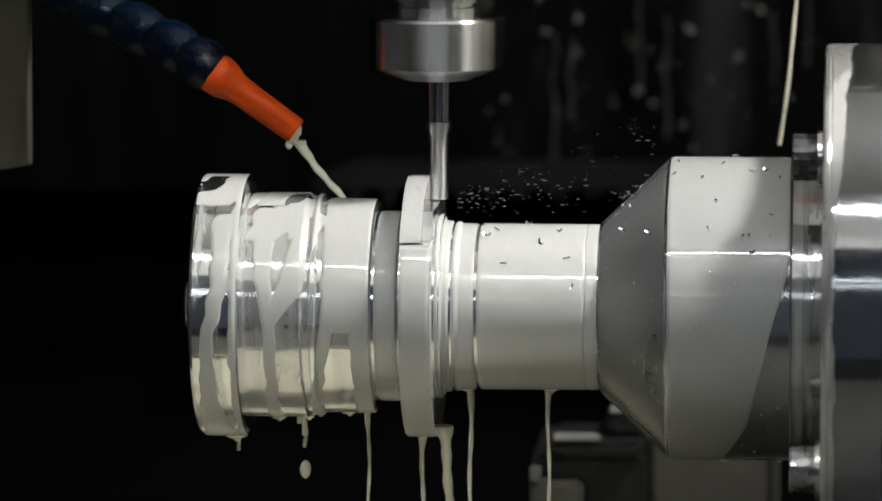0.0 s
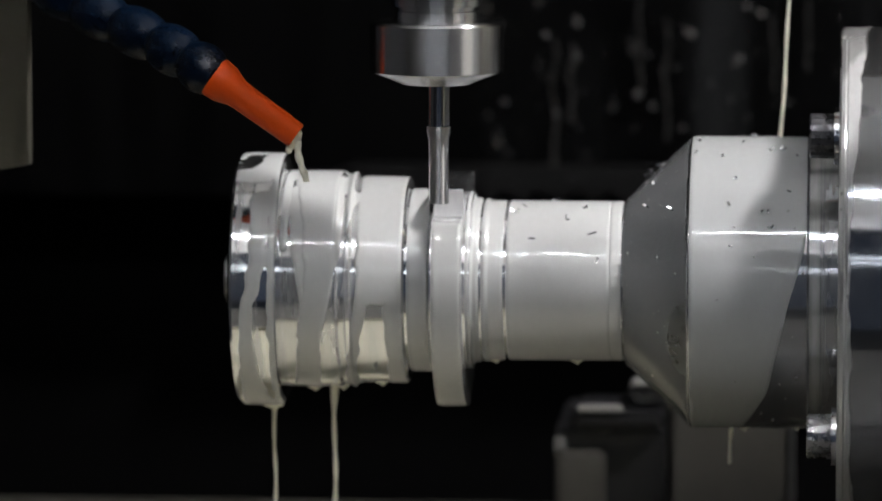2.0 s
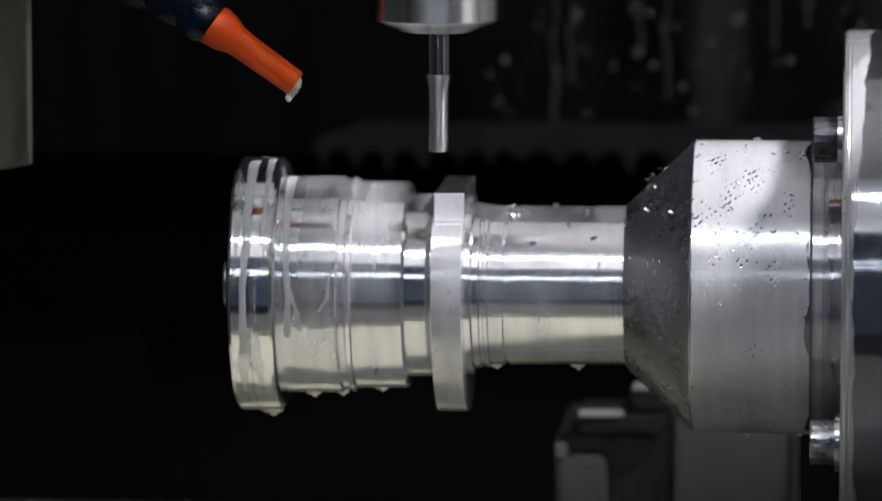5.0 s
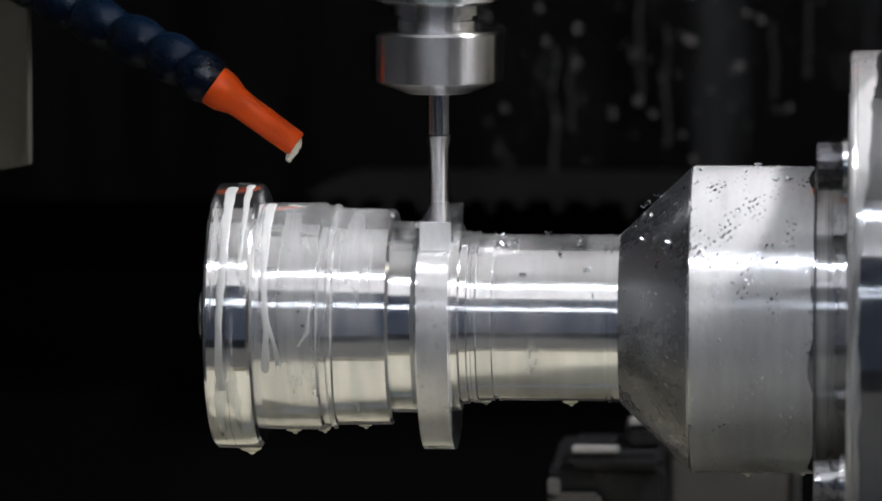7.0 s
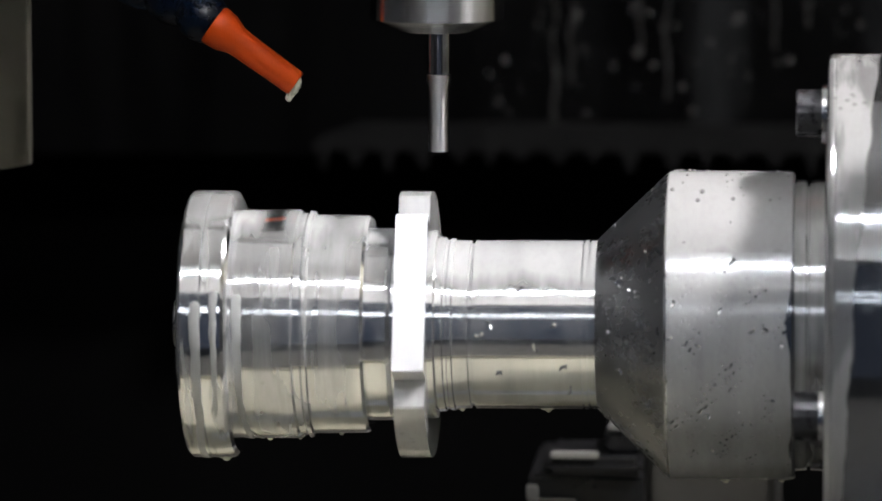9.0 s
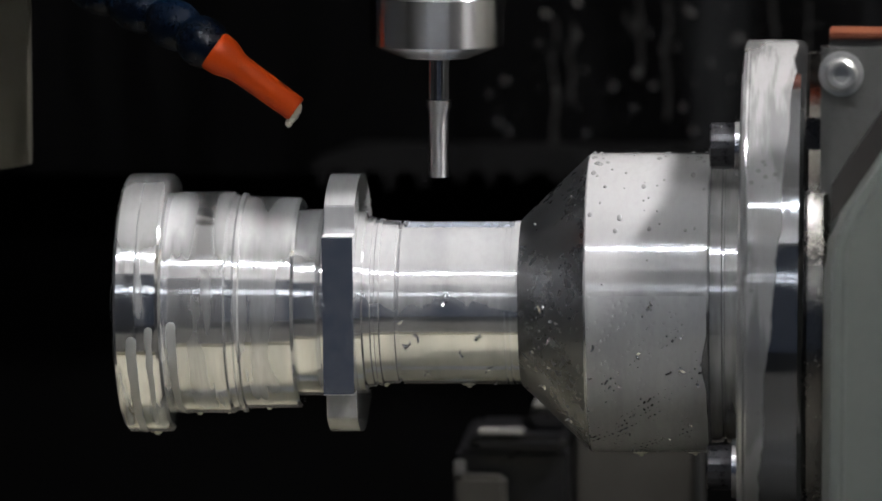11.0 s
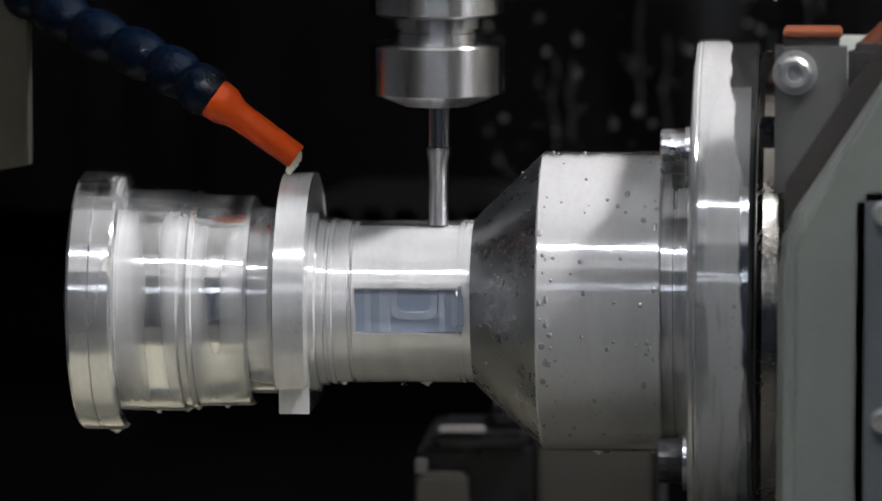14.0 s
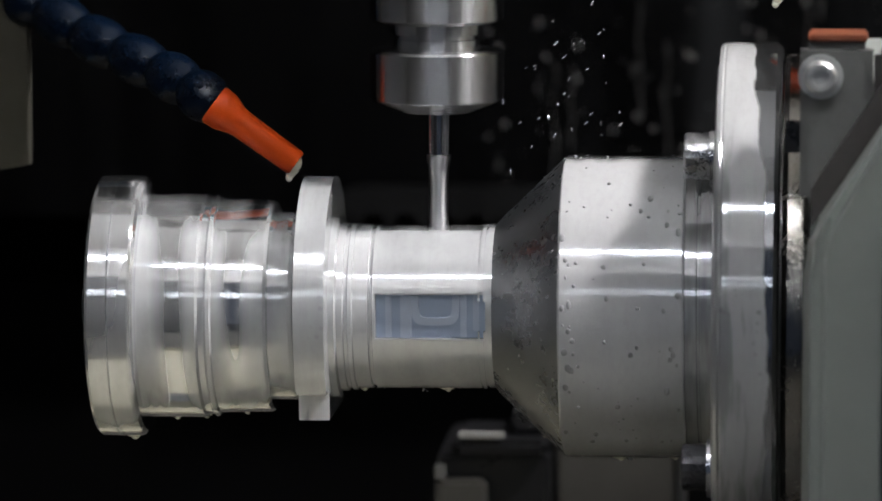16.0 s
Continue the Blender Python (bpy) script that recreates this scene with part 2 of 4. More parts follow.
def box(x0, x1, y0, y1, z0, z1, bevel=0.002):
    bm = prism([(y0, z0), (y1, z0), (y1, z1), (y0, z1)], x0, x1)
    if bevel:
        bmesh.ops.bevel(bm, geom=bm.edges[:], offset=bevel, segments=2, affect="EDGES", clamp_overlap=True)
    return bm


def blob(bm, co, r, squash=(1, 1, 1), n=1):
    bmesh.ops.create_icosphere(bm, subdivisions=n, radius=r,
                               matrix=Matrix.Translation(co) @ Matrix.Diagonal((*squash, 1)))


def empty(name, label, category, group=""):
    return tagged(new(name), label, category, group)


# ---- enclosure ----
def enclosure():
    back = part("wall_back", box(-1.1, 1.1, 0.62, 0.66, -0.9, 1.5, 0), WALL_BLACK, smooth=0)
    tagged(back, "near-black rear wall inside the milling machine", "wall", kind="structure")
    # side walls are out of view; their tones follow the nut's reflections
    for nm, x in (("wall_left", -1.1), ("wall_right", 1.06)):
        tagged(part(nm, box(x, x + 0.04, -0.95, 0.62, -0.9, 1.5, 0), BEIGE if nm == "wall_right" else NIGHT, smooth=0),
               "beige side wall of the machine enclosure" if nm == "wall_right" else "dark side wall of the machine enclosure", "wall", kind="structure")
    tagged(part("ceiling", box(-1.1, 1.1, -0.95, 0.66, 1.5, 1.54, 0), WHITE, smooth=0),
           "white sheet roof of the machine enclosure", "ceiling", kind="structure")
    tagged(part("floor", box(-1.1, 1.1, -0.95, 0.62, -0.94, -0.9, 0), NIGHT, smooth=0),
           "dark wet sheet metal chip tray", "floor", kind="structure")
    tagged(part("wall_front_apron", box(-1.1, 1.1, -0.99, -0.95, -0.94, -0.42, 0), NIGHT, smooth=0),
           "dark grey lower front of the enclosure", "wall", kind="structure")
    tagged(part("wall_front_header", box(-1.1, 1.1, -0.99, -0.95, 0.62, 1.54, 0), WHITE, smooth=0),
           "white enamelled header above the open door", "wall", kind="structure")
    # unseen panels, added to bound the opening mirrored in the collet nut
    for nm, x0, x1 in (("wall_front_left", -1.1, -0.22), ("wall_front_right", 0.46, 1.1)):
        tagged(part(nm, box(x0, x1, -0.99, -0.95, -0.42, 0.62, 0), NIGHT, smooth=0),
               "dark sliding door panel beside the door opening", "wall", kind="structure")
    tagged(part("workshop_floor", box(-4, 4, -6, -0.99, -1.4, -1.36, 0), NIGHT, smooth=0),
           "dark workshop floor before the machine", "floor", kind="structure")


def lamps():
    for name, at, half, deep, mat, say in (("work_light", (0.0, -0.62, 0.715), 0.36, 0.0045, LAMP, "slim white LED work light on a roof stem"),
                                           ("spot_light", (0.74, -0.13, 1.05), 0.07, 0.07, SPOT, "square white spot light on a roof stem")):
        work = empty(name, say, "lamp")
        work.matrix_basis = look(at, (0, 0, 0))
        part("housing", box(-half - 0.012, half + 0.012, -deep - 0.012, deep + 0.012, 0.012, 0.05, 0.005), WHITE, work)
        part("diffuser", box(-half, half, -deep, deep, 0.0, 0.0115, 0.002), mat, work, "glowing white diffuser")
        stem = part("stem", lathe([(0, 0.012), (1.5 - at[2], 0.012)], 20, "z"), STEEL, work)
        stem.matrix_basis = work.matrix_basis.inverted() @ Matrix.Translation(Vector(at) + Vector((0, -0.02, 0.03)))
    strip = empty("led_strip", "slim double LED strip across the door opening", "lamp")
    strip.location = (0, -0.93, 0.285)
    part("channel", box(-1.06, 1.06, -0.018, 0.012, -0.008, 0.05, 0.003), NIGHT, strip)
    for z in (0.0, 0.042):
        part("led_bar", box(-0.34, 0.34, 0.0125, 0.02, z - 0.002, z + 0.002, 0.0006), TUBE, strip, "glowing LED bar")


def head_cover():
    """The black sheet behind the cutter rises and sinks with the spindle head."""
    cover = empty("head_cover", "black rubber cover behind the cutter, wet with coolant runs", "machine cover")
    y0, low, top = 0.55, -0.0275, 0.80
    bm = bmesh.new()
    n, rows, grid = 220, 22, []
    for j in range(rows + 1):
        row = []
        for i in range(n + 1):
            x = -0.75 + 1.5 * i / n
            z = low + (top - low) * (j / rows) ** 2
            row.append(bm.verts.new((x, y0 + 0.006 * noise.noise((x * 16, z * 4, 3)) + 0.002 * noise.noise((x * 60, z * 20, 5)), z)))
        grid.append(row)
    for p, q in zip(grid, grid[1:]):
        for i in range(n):
            bm.faces.new((p[i], p[i + 1], q[i + 1], q[i]))
    r = bmesh.ops.extrude_face_region(bm, geom=bm.faces[:])
    bmesh.ops.translate(bm, verts=[v for v in r["geom"] if isinstance(v, bmesh.types.BMVert)], vec=(0, 0.012, 0))
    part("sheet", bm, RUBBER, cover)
    # lower hem with a ragged row of hanging runs
    rnd = random.Random(21)
    o, x = [], -0.11
    o.append((-0.75, low + 0.016))
    while x < 0.24:
        w = rnd.uniform(0.013, 0.022)
        d = rnd.uniform(0.003, 0.011)
        o += [(x, low + 0.004), (x + w * 0.30, low + 0.003), (x + w * 0.42, low + 0.003 - d), (x + w * 0.58, low + 0.003 - d), (x + w * 0.70, low + 0.003)]
        x += w
    o += [(0.75, low + 0.004), (0.75, low + 0.018)]
    o[0:1] = [(-0.085, low + 0.018), (-0.105, low + 0.010)]
    bm = bmesh.new()
    f = [bm.verts.new((gx, y0 - 0.012, z)) for gx, z in o]
    g = [bm.verts.new((gx, y0 - 0.007, z)) for gx, z in o]
    bm.faces.new(f)
    bm.faces.new(g[::-1])
    for i in range(len(o)):
        bm.faces.new((f[i], g[i], g[(i + 1) % len(o)], f[(i + 1) % len(o)]))
    part("hem", bm, HEM, cover, "wet lower hem with hanging runs, its light put into the grey", 0)
    bm = bmesh.new()
    for i in range(150):
        x, z = rnd.uniform(-0.03, 0.2), rnd.uniform(low + 0.02, 0.115)
        q = rnd.choice((0.0003, 0.0004, 0.0005, 0.0007, 0.0011))
        blob(bm, (x, y0 - 0.008, z), q, (1, 0.5, rnd.uniform(1, 1.7)))
    tagged(part("coolant_spatter", bm, DROPS, cover, "fine milky spatter of coolant"), kind="stuff")
    for k in range(9):
        x = rnd.uniform(0.0, 0.19)
        bm = bmesh.new()
        z, ln = rnd.uniform(0.05, 0.13), rnd.uniform(0.03, 0.08)
        ring = None
        for j in range(20):
            w = 0.0010 * (0.6 + 0.6 * noise.noise((j * 0.4, x * 70, 2)) ** 2 + 0.4 * (j == 18))
            c = Vector((x + 0.003 * noise.noise((j * 0.2, x * 50, 0)), y0 - 0.0075, z - ln * j / 19))
            nxt = [bm.verts.new(c + Vector((w * math.cos(k2 * math.pi / 3), 0.4 * w * math.sin(k2 * math.pi / 3), 0))) for k2 in range(6)]
            if ring:
                for k2 in range(6):
                    bm.faces.new((ring[k2], ring[(k2 + 1) % 6], nxt[(k2 + 1) % 6], nxt[k2]))
            ring = nxt
        part("coolant_run", bm, RUN, cover, "thin run of coolant")
    return cover


def guard():
    g = empty("splash_guard", "dusty olive-beige hanging splash guard panel, its shade in the colour", "guard")
    bm = bmesh.new()
    n, f, k = 16, [], []
    for row, y in ((f, 0.096), (k, 0.104)):
        for i in range(n + 1):
            x = -0.32 + (0.1385) * i / n
            row.append((bm.verts.new((x, y, 0.0465 + 0.0035 * math.sin((x + 0.1815) * 70) + 0.0008 * noise.noise((x * 90, 0, 0)))), bm.verts.new((x, y, 1.5))))
    for i in range(n):
        bm.faces.new((f[i][0], f[i + 1][0], f[i + 1][1], f[i][1]))
        bm.faces.new((k[i][0], k[i][1], k[i + 1][1], k[i + 1][0]))
        bm.faces.new((f[i][0], k[i][0], k[i + 1][0], f[i + 1][0]))
        bm.faces.new((f[i][1], f[i + 1][1], k[i + 1][1], k[i][1]))
    for i in (0, n):
        bm.faces.new((f[i][0], f[i][1], k[i][1], k[i][0]))
    part("panel", bm, SHADED_GUARD, g)
    part("edge_fold", box(-0.1830, -0.1816, 0.0945, 0.1055, 0.052, 1.5, 0.0004), SHADED_GUARD, g)


# ---- the workpiece ----
def disc_outline(r, h, h2, half, n=128):
    pts = []
    a0 = math.asin(h2 / r)
    for i in range(n + 1):
        w = a0 - (math.pi + 2 * a0) * i / n
        pts.append((r * math.cos(w), r * math.sin(w)))
    return pts + [(-half, h2), (-half, h), (half, h), (half, h2)]


def clipped_outline(r, y_max, z_min, notch=None, n=120):
    """A circle with a flat at y_max, a flat at z_min and, if asked for, a square notch in the first flat."""
    a0 = math.acos(y_max / r)
    pts = []
    for i in range(n + 1):
        w = a0 + (2 * math.pi - 2 * a0) * i / n
        pts.append((r * math.cos(w), max(r * math.sin(w), z_min)))
    if notch:
        half = min(0.0088, pts[0][1] - 0.0002)
        pts += [(y_max, -half), (notch, -half), (notch, half), (y_max, half)]
    return pts


def workpiece():
    w = empty("workpiece", "turned aluminium spool with flanges, wet with milky coolant", "machined part")
    mm = lambda rows: [(a / 1000, r / 1000) for a, r in rows]
    part("end_flange", lathe(mm([(-159.5, 40), (-159.5, 49.5), (-158.6, 51.8), (-157.5, 52.8), (-150.2, 52.9), (-149.8, 52.3),
                                 (-149.4, 52.9), (-141.8, 52.8), (-140.6, 52.2), (-139.6, 50.5), (-139.2, 46)]), 128), END, w)
    part("end_barrel", lathe(mm([(-139.2, 44.9), (-137.5, 45.2), (-115.5, 45.3), (-114.5, 44.2), (-112.2, 44.1), (-111.2, 45.0),
                                 (-109.8, 44.6), (-109.2, 43.3), (-88.6, 43.0), (-87.4, 42.0), (-87.2, 38)]), 128), TURNED, w)
    part("neck", lathe(mm([(-87.2, 38.0), (-79, 38.1), (-77.6, 37.6), (-77.2, 36.5), (-75.4, 36.5)]), 112), TURNED, w)
    part("pilot_stub", lathe(mm([(-166, 9), (-165.3, 10), (-159.5, 10)]), 40), STEEL_DARK, w, "dark centre stub")
    flange = part("milled_flange", prism(disc_outline(0.0526, 0.0420, 0.0302, 0.0316), -0.0754, -0.0632, 0.0004), FLANGE, w,
                  "round flange milled flat on one side", 30)
    part("milled_land", prism([(-0.0317, 0.0296), (0.0317, 0.0296), (0.0317, 0.0421), (-0.0317, 0.0421)],
                              -0.0755, -0.0631, 0.0003), MILLED, flange, "freshly milled bright land", 20)
    for y in (-0.0320, 0.0316):
        part("milled_wall", box(-0.0754, -0.0632, y, y + 0.0004, 0.0306, 0.0419, 0.0001), MILLED_WALL, flange, "bright freshly milled step with fine tool marks", 20)
    part("ringed_collar", lathe(mm([(-63.2, 37.2), (-60.8, 37.0), (-60.2, 34.6), (-57.6, 34.4), (-57.2, 33.6), (-56, 33.6),
                                    (-55.6, 34.1), (-54, 34.1), (-53.6, 33.3), (-47.7, 33.2), (-47.4, 32.2), (-46.1, 32.2),
                                    (-45.8, 33.3), (-45.0, 33.3)]), 112), SHAFT, w)
    part("milled_shaft", prism(clipped_outline(0.0332, 0.0318, -0.0318, 0.0296), -0.0444, -0.0035), SHAFT, w, "bright turned shaft with milled flats", 12)
    part("shaft_root", prism(clipped_outline(0.0332, 0.0319, -0.05), -0.0450, -0.0444), SHAFT, w, "", 12)
    for x0, x1, r in ((-0.0035, -0.0028, 0.0324), (-0.0028, -0.0013, 0.0334), (-0.0013, -0.0004, 0.0324)):
        part("shaft_ring", prism(clipped_outline(r, 0.0318, -0.05, 0.0296), x0, x1), SHAFT, w, "", 12)
    part("shaft_shoulder", lathe(mm([(-0.4, 33.2), (2.0, 33.2)]), 112), SHAFT, w)
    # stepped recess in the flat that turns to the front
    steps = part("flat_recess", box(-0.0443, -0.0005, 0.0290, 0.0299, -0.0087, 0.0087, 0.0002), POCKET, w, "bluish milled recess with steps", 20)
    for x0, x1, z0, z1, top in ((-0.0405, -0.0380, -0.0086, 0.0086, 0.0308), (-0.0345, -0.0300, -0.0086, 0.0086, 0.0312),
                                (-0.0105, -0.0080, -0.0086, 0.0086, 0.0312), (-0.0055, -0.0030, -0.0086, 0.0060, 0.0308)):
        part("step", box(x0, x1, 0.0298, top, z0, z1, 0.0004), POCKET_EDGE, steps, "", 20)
    # rounded island, a bent rim round a lower floor
    bm = bmesh.new()
    ring = []
    for k, (a, b) in enumerate(((0.0095, 0.0120), (0.0068, 0.0090))):
        row = []
        for i in range(25):
            t = math.pi * i / 24
            c, d = math.cos(t), math.sin(t)
            row.append((-0.0205 + a * math.copysign(abs(c) ** 0.4, c), b * d ** 0.4 - 0.0084 if d > 0 else -0.0084))
        ring.append(row)
    vs = [[bm.verts.new((x, y, z)) for x, z in row] for row in ring for y in (0.0298, 0.0311)]
    for i in range(24):
        for p, q in ((0, 1), (1, 3), (3, 2), (2, 0)):
            bm.faces.new((vs[p][i], vs[p][i + 1], vs[q][i + 1], vs[q][i]))
    for i in (0, 24):
        bm.faces.new((vs[0][i], vs[1][i], vs[3][i], vs[2][i]))
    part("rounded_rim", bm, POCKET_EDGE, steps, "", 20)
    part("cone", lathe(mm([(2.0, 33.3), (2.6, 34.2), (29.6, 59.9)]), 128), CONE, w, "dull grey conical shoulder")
    part("hub", lathe(mm([(29.6, 59.9), (30.0, 60.4), (30.5, 60.7), (78.6, 60.6), (79.4, 59.9), (79.5, 55)]), 144), HUB, w)
    part("hub_neck", lathe(mm([(79.5, 57.2), (84, 57.0), (84.3, 55.6), (85.2, 55.6), (85.5, 57.0), (91.1, 57.2)]), 128), NECK, w, "narrow neck beside the faceplate")
    rnd = random.Random(11)
    bm = bmesh.new()
    for k in range(90):
        a = rnd.uniform(0, 2 * math.pi)
        x = rnd.uniform(0.031, 0.078)
        r = rnd.choice((0.0003, 0.0005, 0.0005, 0.0008))
        blob(bm, (x, 0.0607 * math.cos(a), 0.0607 * math.sin(a)), r, (1, 1, 1))
    for k in range(34):
        a = rnd.uniform(0, 2 * math.pi)
        x = rnd.uniform(0.004, 0.025)
        q = 0.0343 + (x - 0.0026) * 0.952
        blob(bm, (x, q * math.cos(a), q * math.sin(a)), rnd.choice((0.0003, 0.0004, 0.0007)))
    for k in range(46):
        # flattened drops on the side milled last, thickest along the hub's edges
        a = radians(rnd.uniform(-55, 60))
        x = rnd.choice((rnd.uniform(0.031, 0.036), rnd.uniform(0.031, 0.078), rnd.uniform(0.068, 0.078)))
        m = Matrix.Translation((x, 0.0607 * math.cos(a), 0.0607 * math.sin(a))) @ Matrix.Rotation(a, 4, "X") @ Matrix.Diagonal((rnd.uniform(0.7, 1.2), 0.45, rnd.uniform(0.8, 1.6), 1))
        bmesh.ops.create_icosphere(bm, subdivisions=2, radius=rnd.choice((0.0006, 0.0009, 0.0012)), matrix=m)
    ob = part("coolant_mist", bm, BEAD, w, "tiny milky beads of coolant")
    tagged(ob, kind="stuff")
    return w


def flange_stock():
    """The crescent of flange that is still uncut at the start."""
    a0 = math.asin(0.0304 / 0.0526)
    arc = [(0.0526 * math.cos(a0 + (math.pi - 2 * a0) * i / 40), 0.0526 * math.sin(a0 + (math.pi - 2 * a0) * i / 40)) for i in range(41)]
    ob = part("flange_offcut", prism(arc, -0.0756, -0.0672, 0.0003), FLANGE, None, "", 20)
    return tagged(ob, "crescent of uncut aluminium on the flange, milled away", "metal chip")


def cap_screw(parent, at, mat):
    n = 40
    bm = bmesh.new()
    rings = []
    for a, r0 in ((-0.0125, 0.0062), (-0.0125, 0.0082), (-0.0118, 0.0092), (-0.0015, 0.0092), (-0.0008, 0.0088), (0.002, 0.0088)):
        ring = []
        for i in range(n):
            r = r0 - (0.00035 if i % 2 and 0.0091 < r0 else 0)
            ring.append(bm.verts.new((a, r * math.cos(2 * math.pi * i / n), r * math.sin(2 * math.pi * i / n))))
        rings.append(ring)
    hexr = []
    for a in (-0.0125, -0.006):
        hexr.append([bm.verts.new((a, 0.0052 * math.cos(2 * math.pi * i / n), 0.0052 * math.sin(2 * math.pi * i / n))) for i in range(n)])
    seq = [hexr[1], hexr[0]] + rings
    for p, q in zip(seq, seq[1:]):
        for i in range(n):
            bm.faces.new((p[i], p[(i + 1) % n], q[(i + 1) % n], q[i]))
    bm.faces.new(hexr[1][::-1])
    bm.faces.new(rings[-1])
    ob = part("cap_screw", bm, mat, parent, "knurled socket head cap screw", 25)
    ob.location = at
    return ob


def faceplate():
    w = empty("rotary_faceplate", "round steel faceplate of the rotary table, streaked with coolant", "faceplate")
    mm = lambda rows: [(a / 1000, r / 1000) for a, r in rows]
    part("plate", lathe(mm([(91.2, 60), (91.2, 104.4), (92.0, 106.2), (93.4, 106.9), (94.2, 106.6), (95.0, 106.9), (114.6, 106.9), (115.4, 106.2),
                            (116.2, 105.6), (117.0, 104.4), (117.2, 60)]), 160), PLATE, w)
    for k, a in enumerate((37.5, 129.8, 217.5, 309.8)):
        cap_screw(w, (0.0916, 0.0878 * math.cos(radians(a)), 0.0878 * math.sin(radians(a))), SCREW if a < 180 else SCREW_WORN)
        bm = lathe([(0.0891, 0.0105), (0.0891, 0.0118), (0.0913, 0.0118), (0.0913, 0.0105)], 32)
        wash = part("washer", bm, STEEL, w)
        wash.location = (0, 0.0878 * math.cos(radians(a)), 0.0878 * math.sin(radians(a)))
    return w


def rotary_table():
    w = empty("rotary_table", "grey rotary table housing with bolted cover", "rotary table")
    mm = lambda rows: [(a / 1000, r / 1000) for a, r in rows]
    part("bearing_ring", lathe(mm([(117.8, 70), (117.8, 101), (120, 102.4), (126, 102.4), (128, 101), (128, 70)]), 144), BRASSY, w, "oily dark steel ring")
    part("spindle_nose", lathe(mm([(117.25, 60), (117.25, 98.5), (117.75, 98.5), (117.75, 60)]), 120), STEEL_DARK, w)
    body = part("housing", box(0.1285, 0.34, -0.098, 0.115, -0.17, 0.1000, 0.006), GREY_PAINT, w, "grey-green painted housing")
    bm = box(0.1245, 0.152, -0.112, -0.0975, 0.055, 0.1168, 0.003)
    lug = part("corner_lug", bm, LUG, w, "pale worn corner lug")
    # added block that hides the brightly lit housing top from the camera
    part("dark_infill", box(0.1523, 0.230, -0.112, -0.0985, 0.055, 0.1150, 0.003), BROWN, w, "dark block added to hide the lit housing top beside the lug")
    bm = lathe([(-0.0035, 0.0028), (-0.0035, 0.0030), (-0.006, 0.0032), (-0.006, 0.0052), (-0.0052, 0.0060), (0.0, 0.0062), (0.0, 0.0085), (0.0012, 0.0085)], 36, "z")
    bolt = part("cover_bolt", bm, BOLT, lug, "worn pale steel bolt with a washer", 30)
    bolt.matrix_basis = pose(0.1322, -0.1132, 0.1040, -90, 0, 0)
    part("gasket", box(0.1275, 0.150, -0.112, -0.08, 0.1170, 0.1195, 0.0008), RUBBER_HOSE, w, "orange sealing strip")
    # black box standing in for the shadowed gap between ring and lug
    part("dark_gap_filler", box(0.1190, 0.1246, -0.1035, -0.0985, 0.074, 0.086, 0.0004), BLACK, w, "black block standing in for the dark gap beside the lug")
    # side cover in front of the housing
    o = [(0.1300, -0.17), (0.1300, 0.043), (0.1330, 0.0550), (0.1692, 0.110), (0.32, 0.340), (0.32, -0.17)]
    bm = bmesh.new()
    a = [bm.verts.new((x, -0.178, z)) for x, z in o]
    b = [bm.verts.new((x - 0.004, -0.1175, z - 0.008)) for x, z in o]
    bm.faces.new(a)
    bm.faces.new(b[::-1])
    for i in range(len(o)):
        bm.faces.new((a[i], b[i], b[(i + 1) % len(o)], a[(i + 1) % len(o)]))
    bmesh.ops.bevel(bm, geom=bm.edges[:], offset=0.005, segments=3, affect="EDGES", clamp_overlap=True)
    cover = part("side_cover", bm, GREY_PAINT, w, "smooth grey-green side cover")
    part("cover_panel", box(0.1560, 0.30, -0.184, -0.1775, -0.17, 0.066, 0.004), GREY_DARK, cover, "dark grey inset panel")
    # brown strip painting the shadow between the side cover and the lug
    bm = bmesh.new()
    q = [(0.1290, 0.047), (0.1290, 0.062), (0.30, 0.320), (0.32, 0.320)]
    bm.faces.new([bm.verts.new((x, -0.1170, z)) for x, z in q])
    r = bmesh.ops.extrude_face_region(bm, geom=bm.faces[:])
    bmesh.ops.translate(bm, verts=[v for v in r["geom"] if isinstance(v, bmesh.types.BMVert)], vec=(0, 0.0042, 0))
    part("shade_strip", bm, BROWN, cover, "dark brown strip standing in for the shadow behind the cover", 0)
    for z in (0.0591, -0.0183):
        ob = part("panel_screw", lathe([(-0.0045, 0.0022), (-0.0045, 0.0036), (-0.0036, 0.0044), (0.0, 0.0046), (0.0005, 0.0046)], 28, "z"), BOLT, cover, "pale round-headed screw", 30)
        ob.matrix_basis = pose(0.1664, -0.1840, z, -90, 0, 0)
    cu = bpy.data.curves.new("cable", "CURVE")
    cu.dimensions, cu.bevel_depth, cu.bevel_resolution = "3D", 0.007, 5
    sp = cu.splines.new("BEZIER")
    sp.bezier_points.add(2)
    for q, co in zip(sp.bezier_points, ((0.160, -0.098, 0.108), (0.181, -0.100, 0.132), (0.215, -0.10, 0.21))):
        q.co, q.handle_left_type, q.handle_right_type = co, "AUTO", "AUTO"
    cu.materials.append(RUBBER_HOSE)
    cb = new("cable", cu)
    cb.parent = w
    tagged(cb, "orange jacketed cable")
    return w


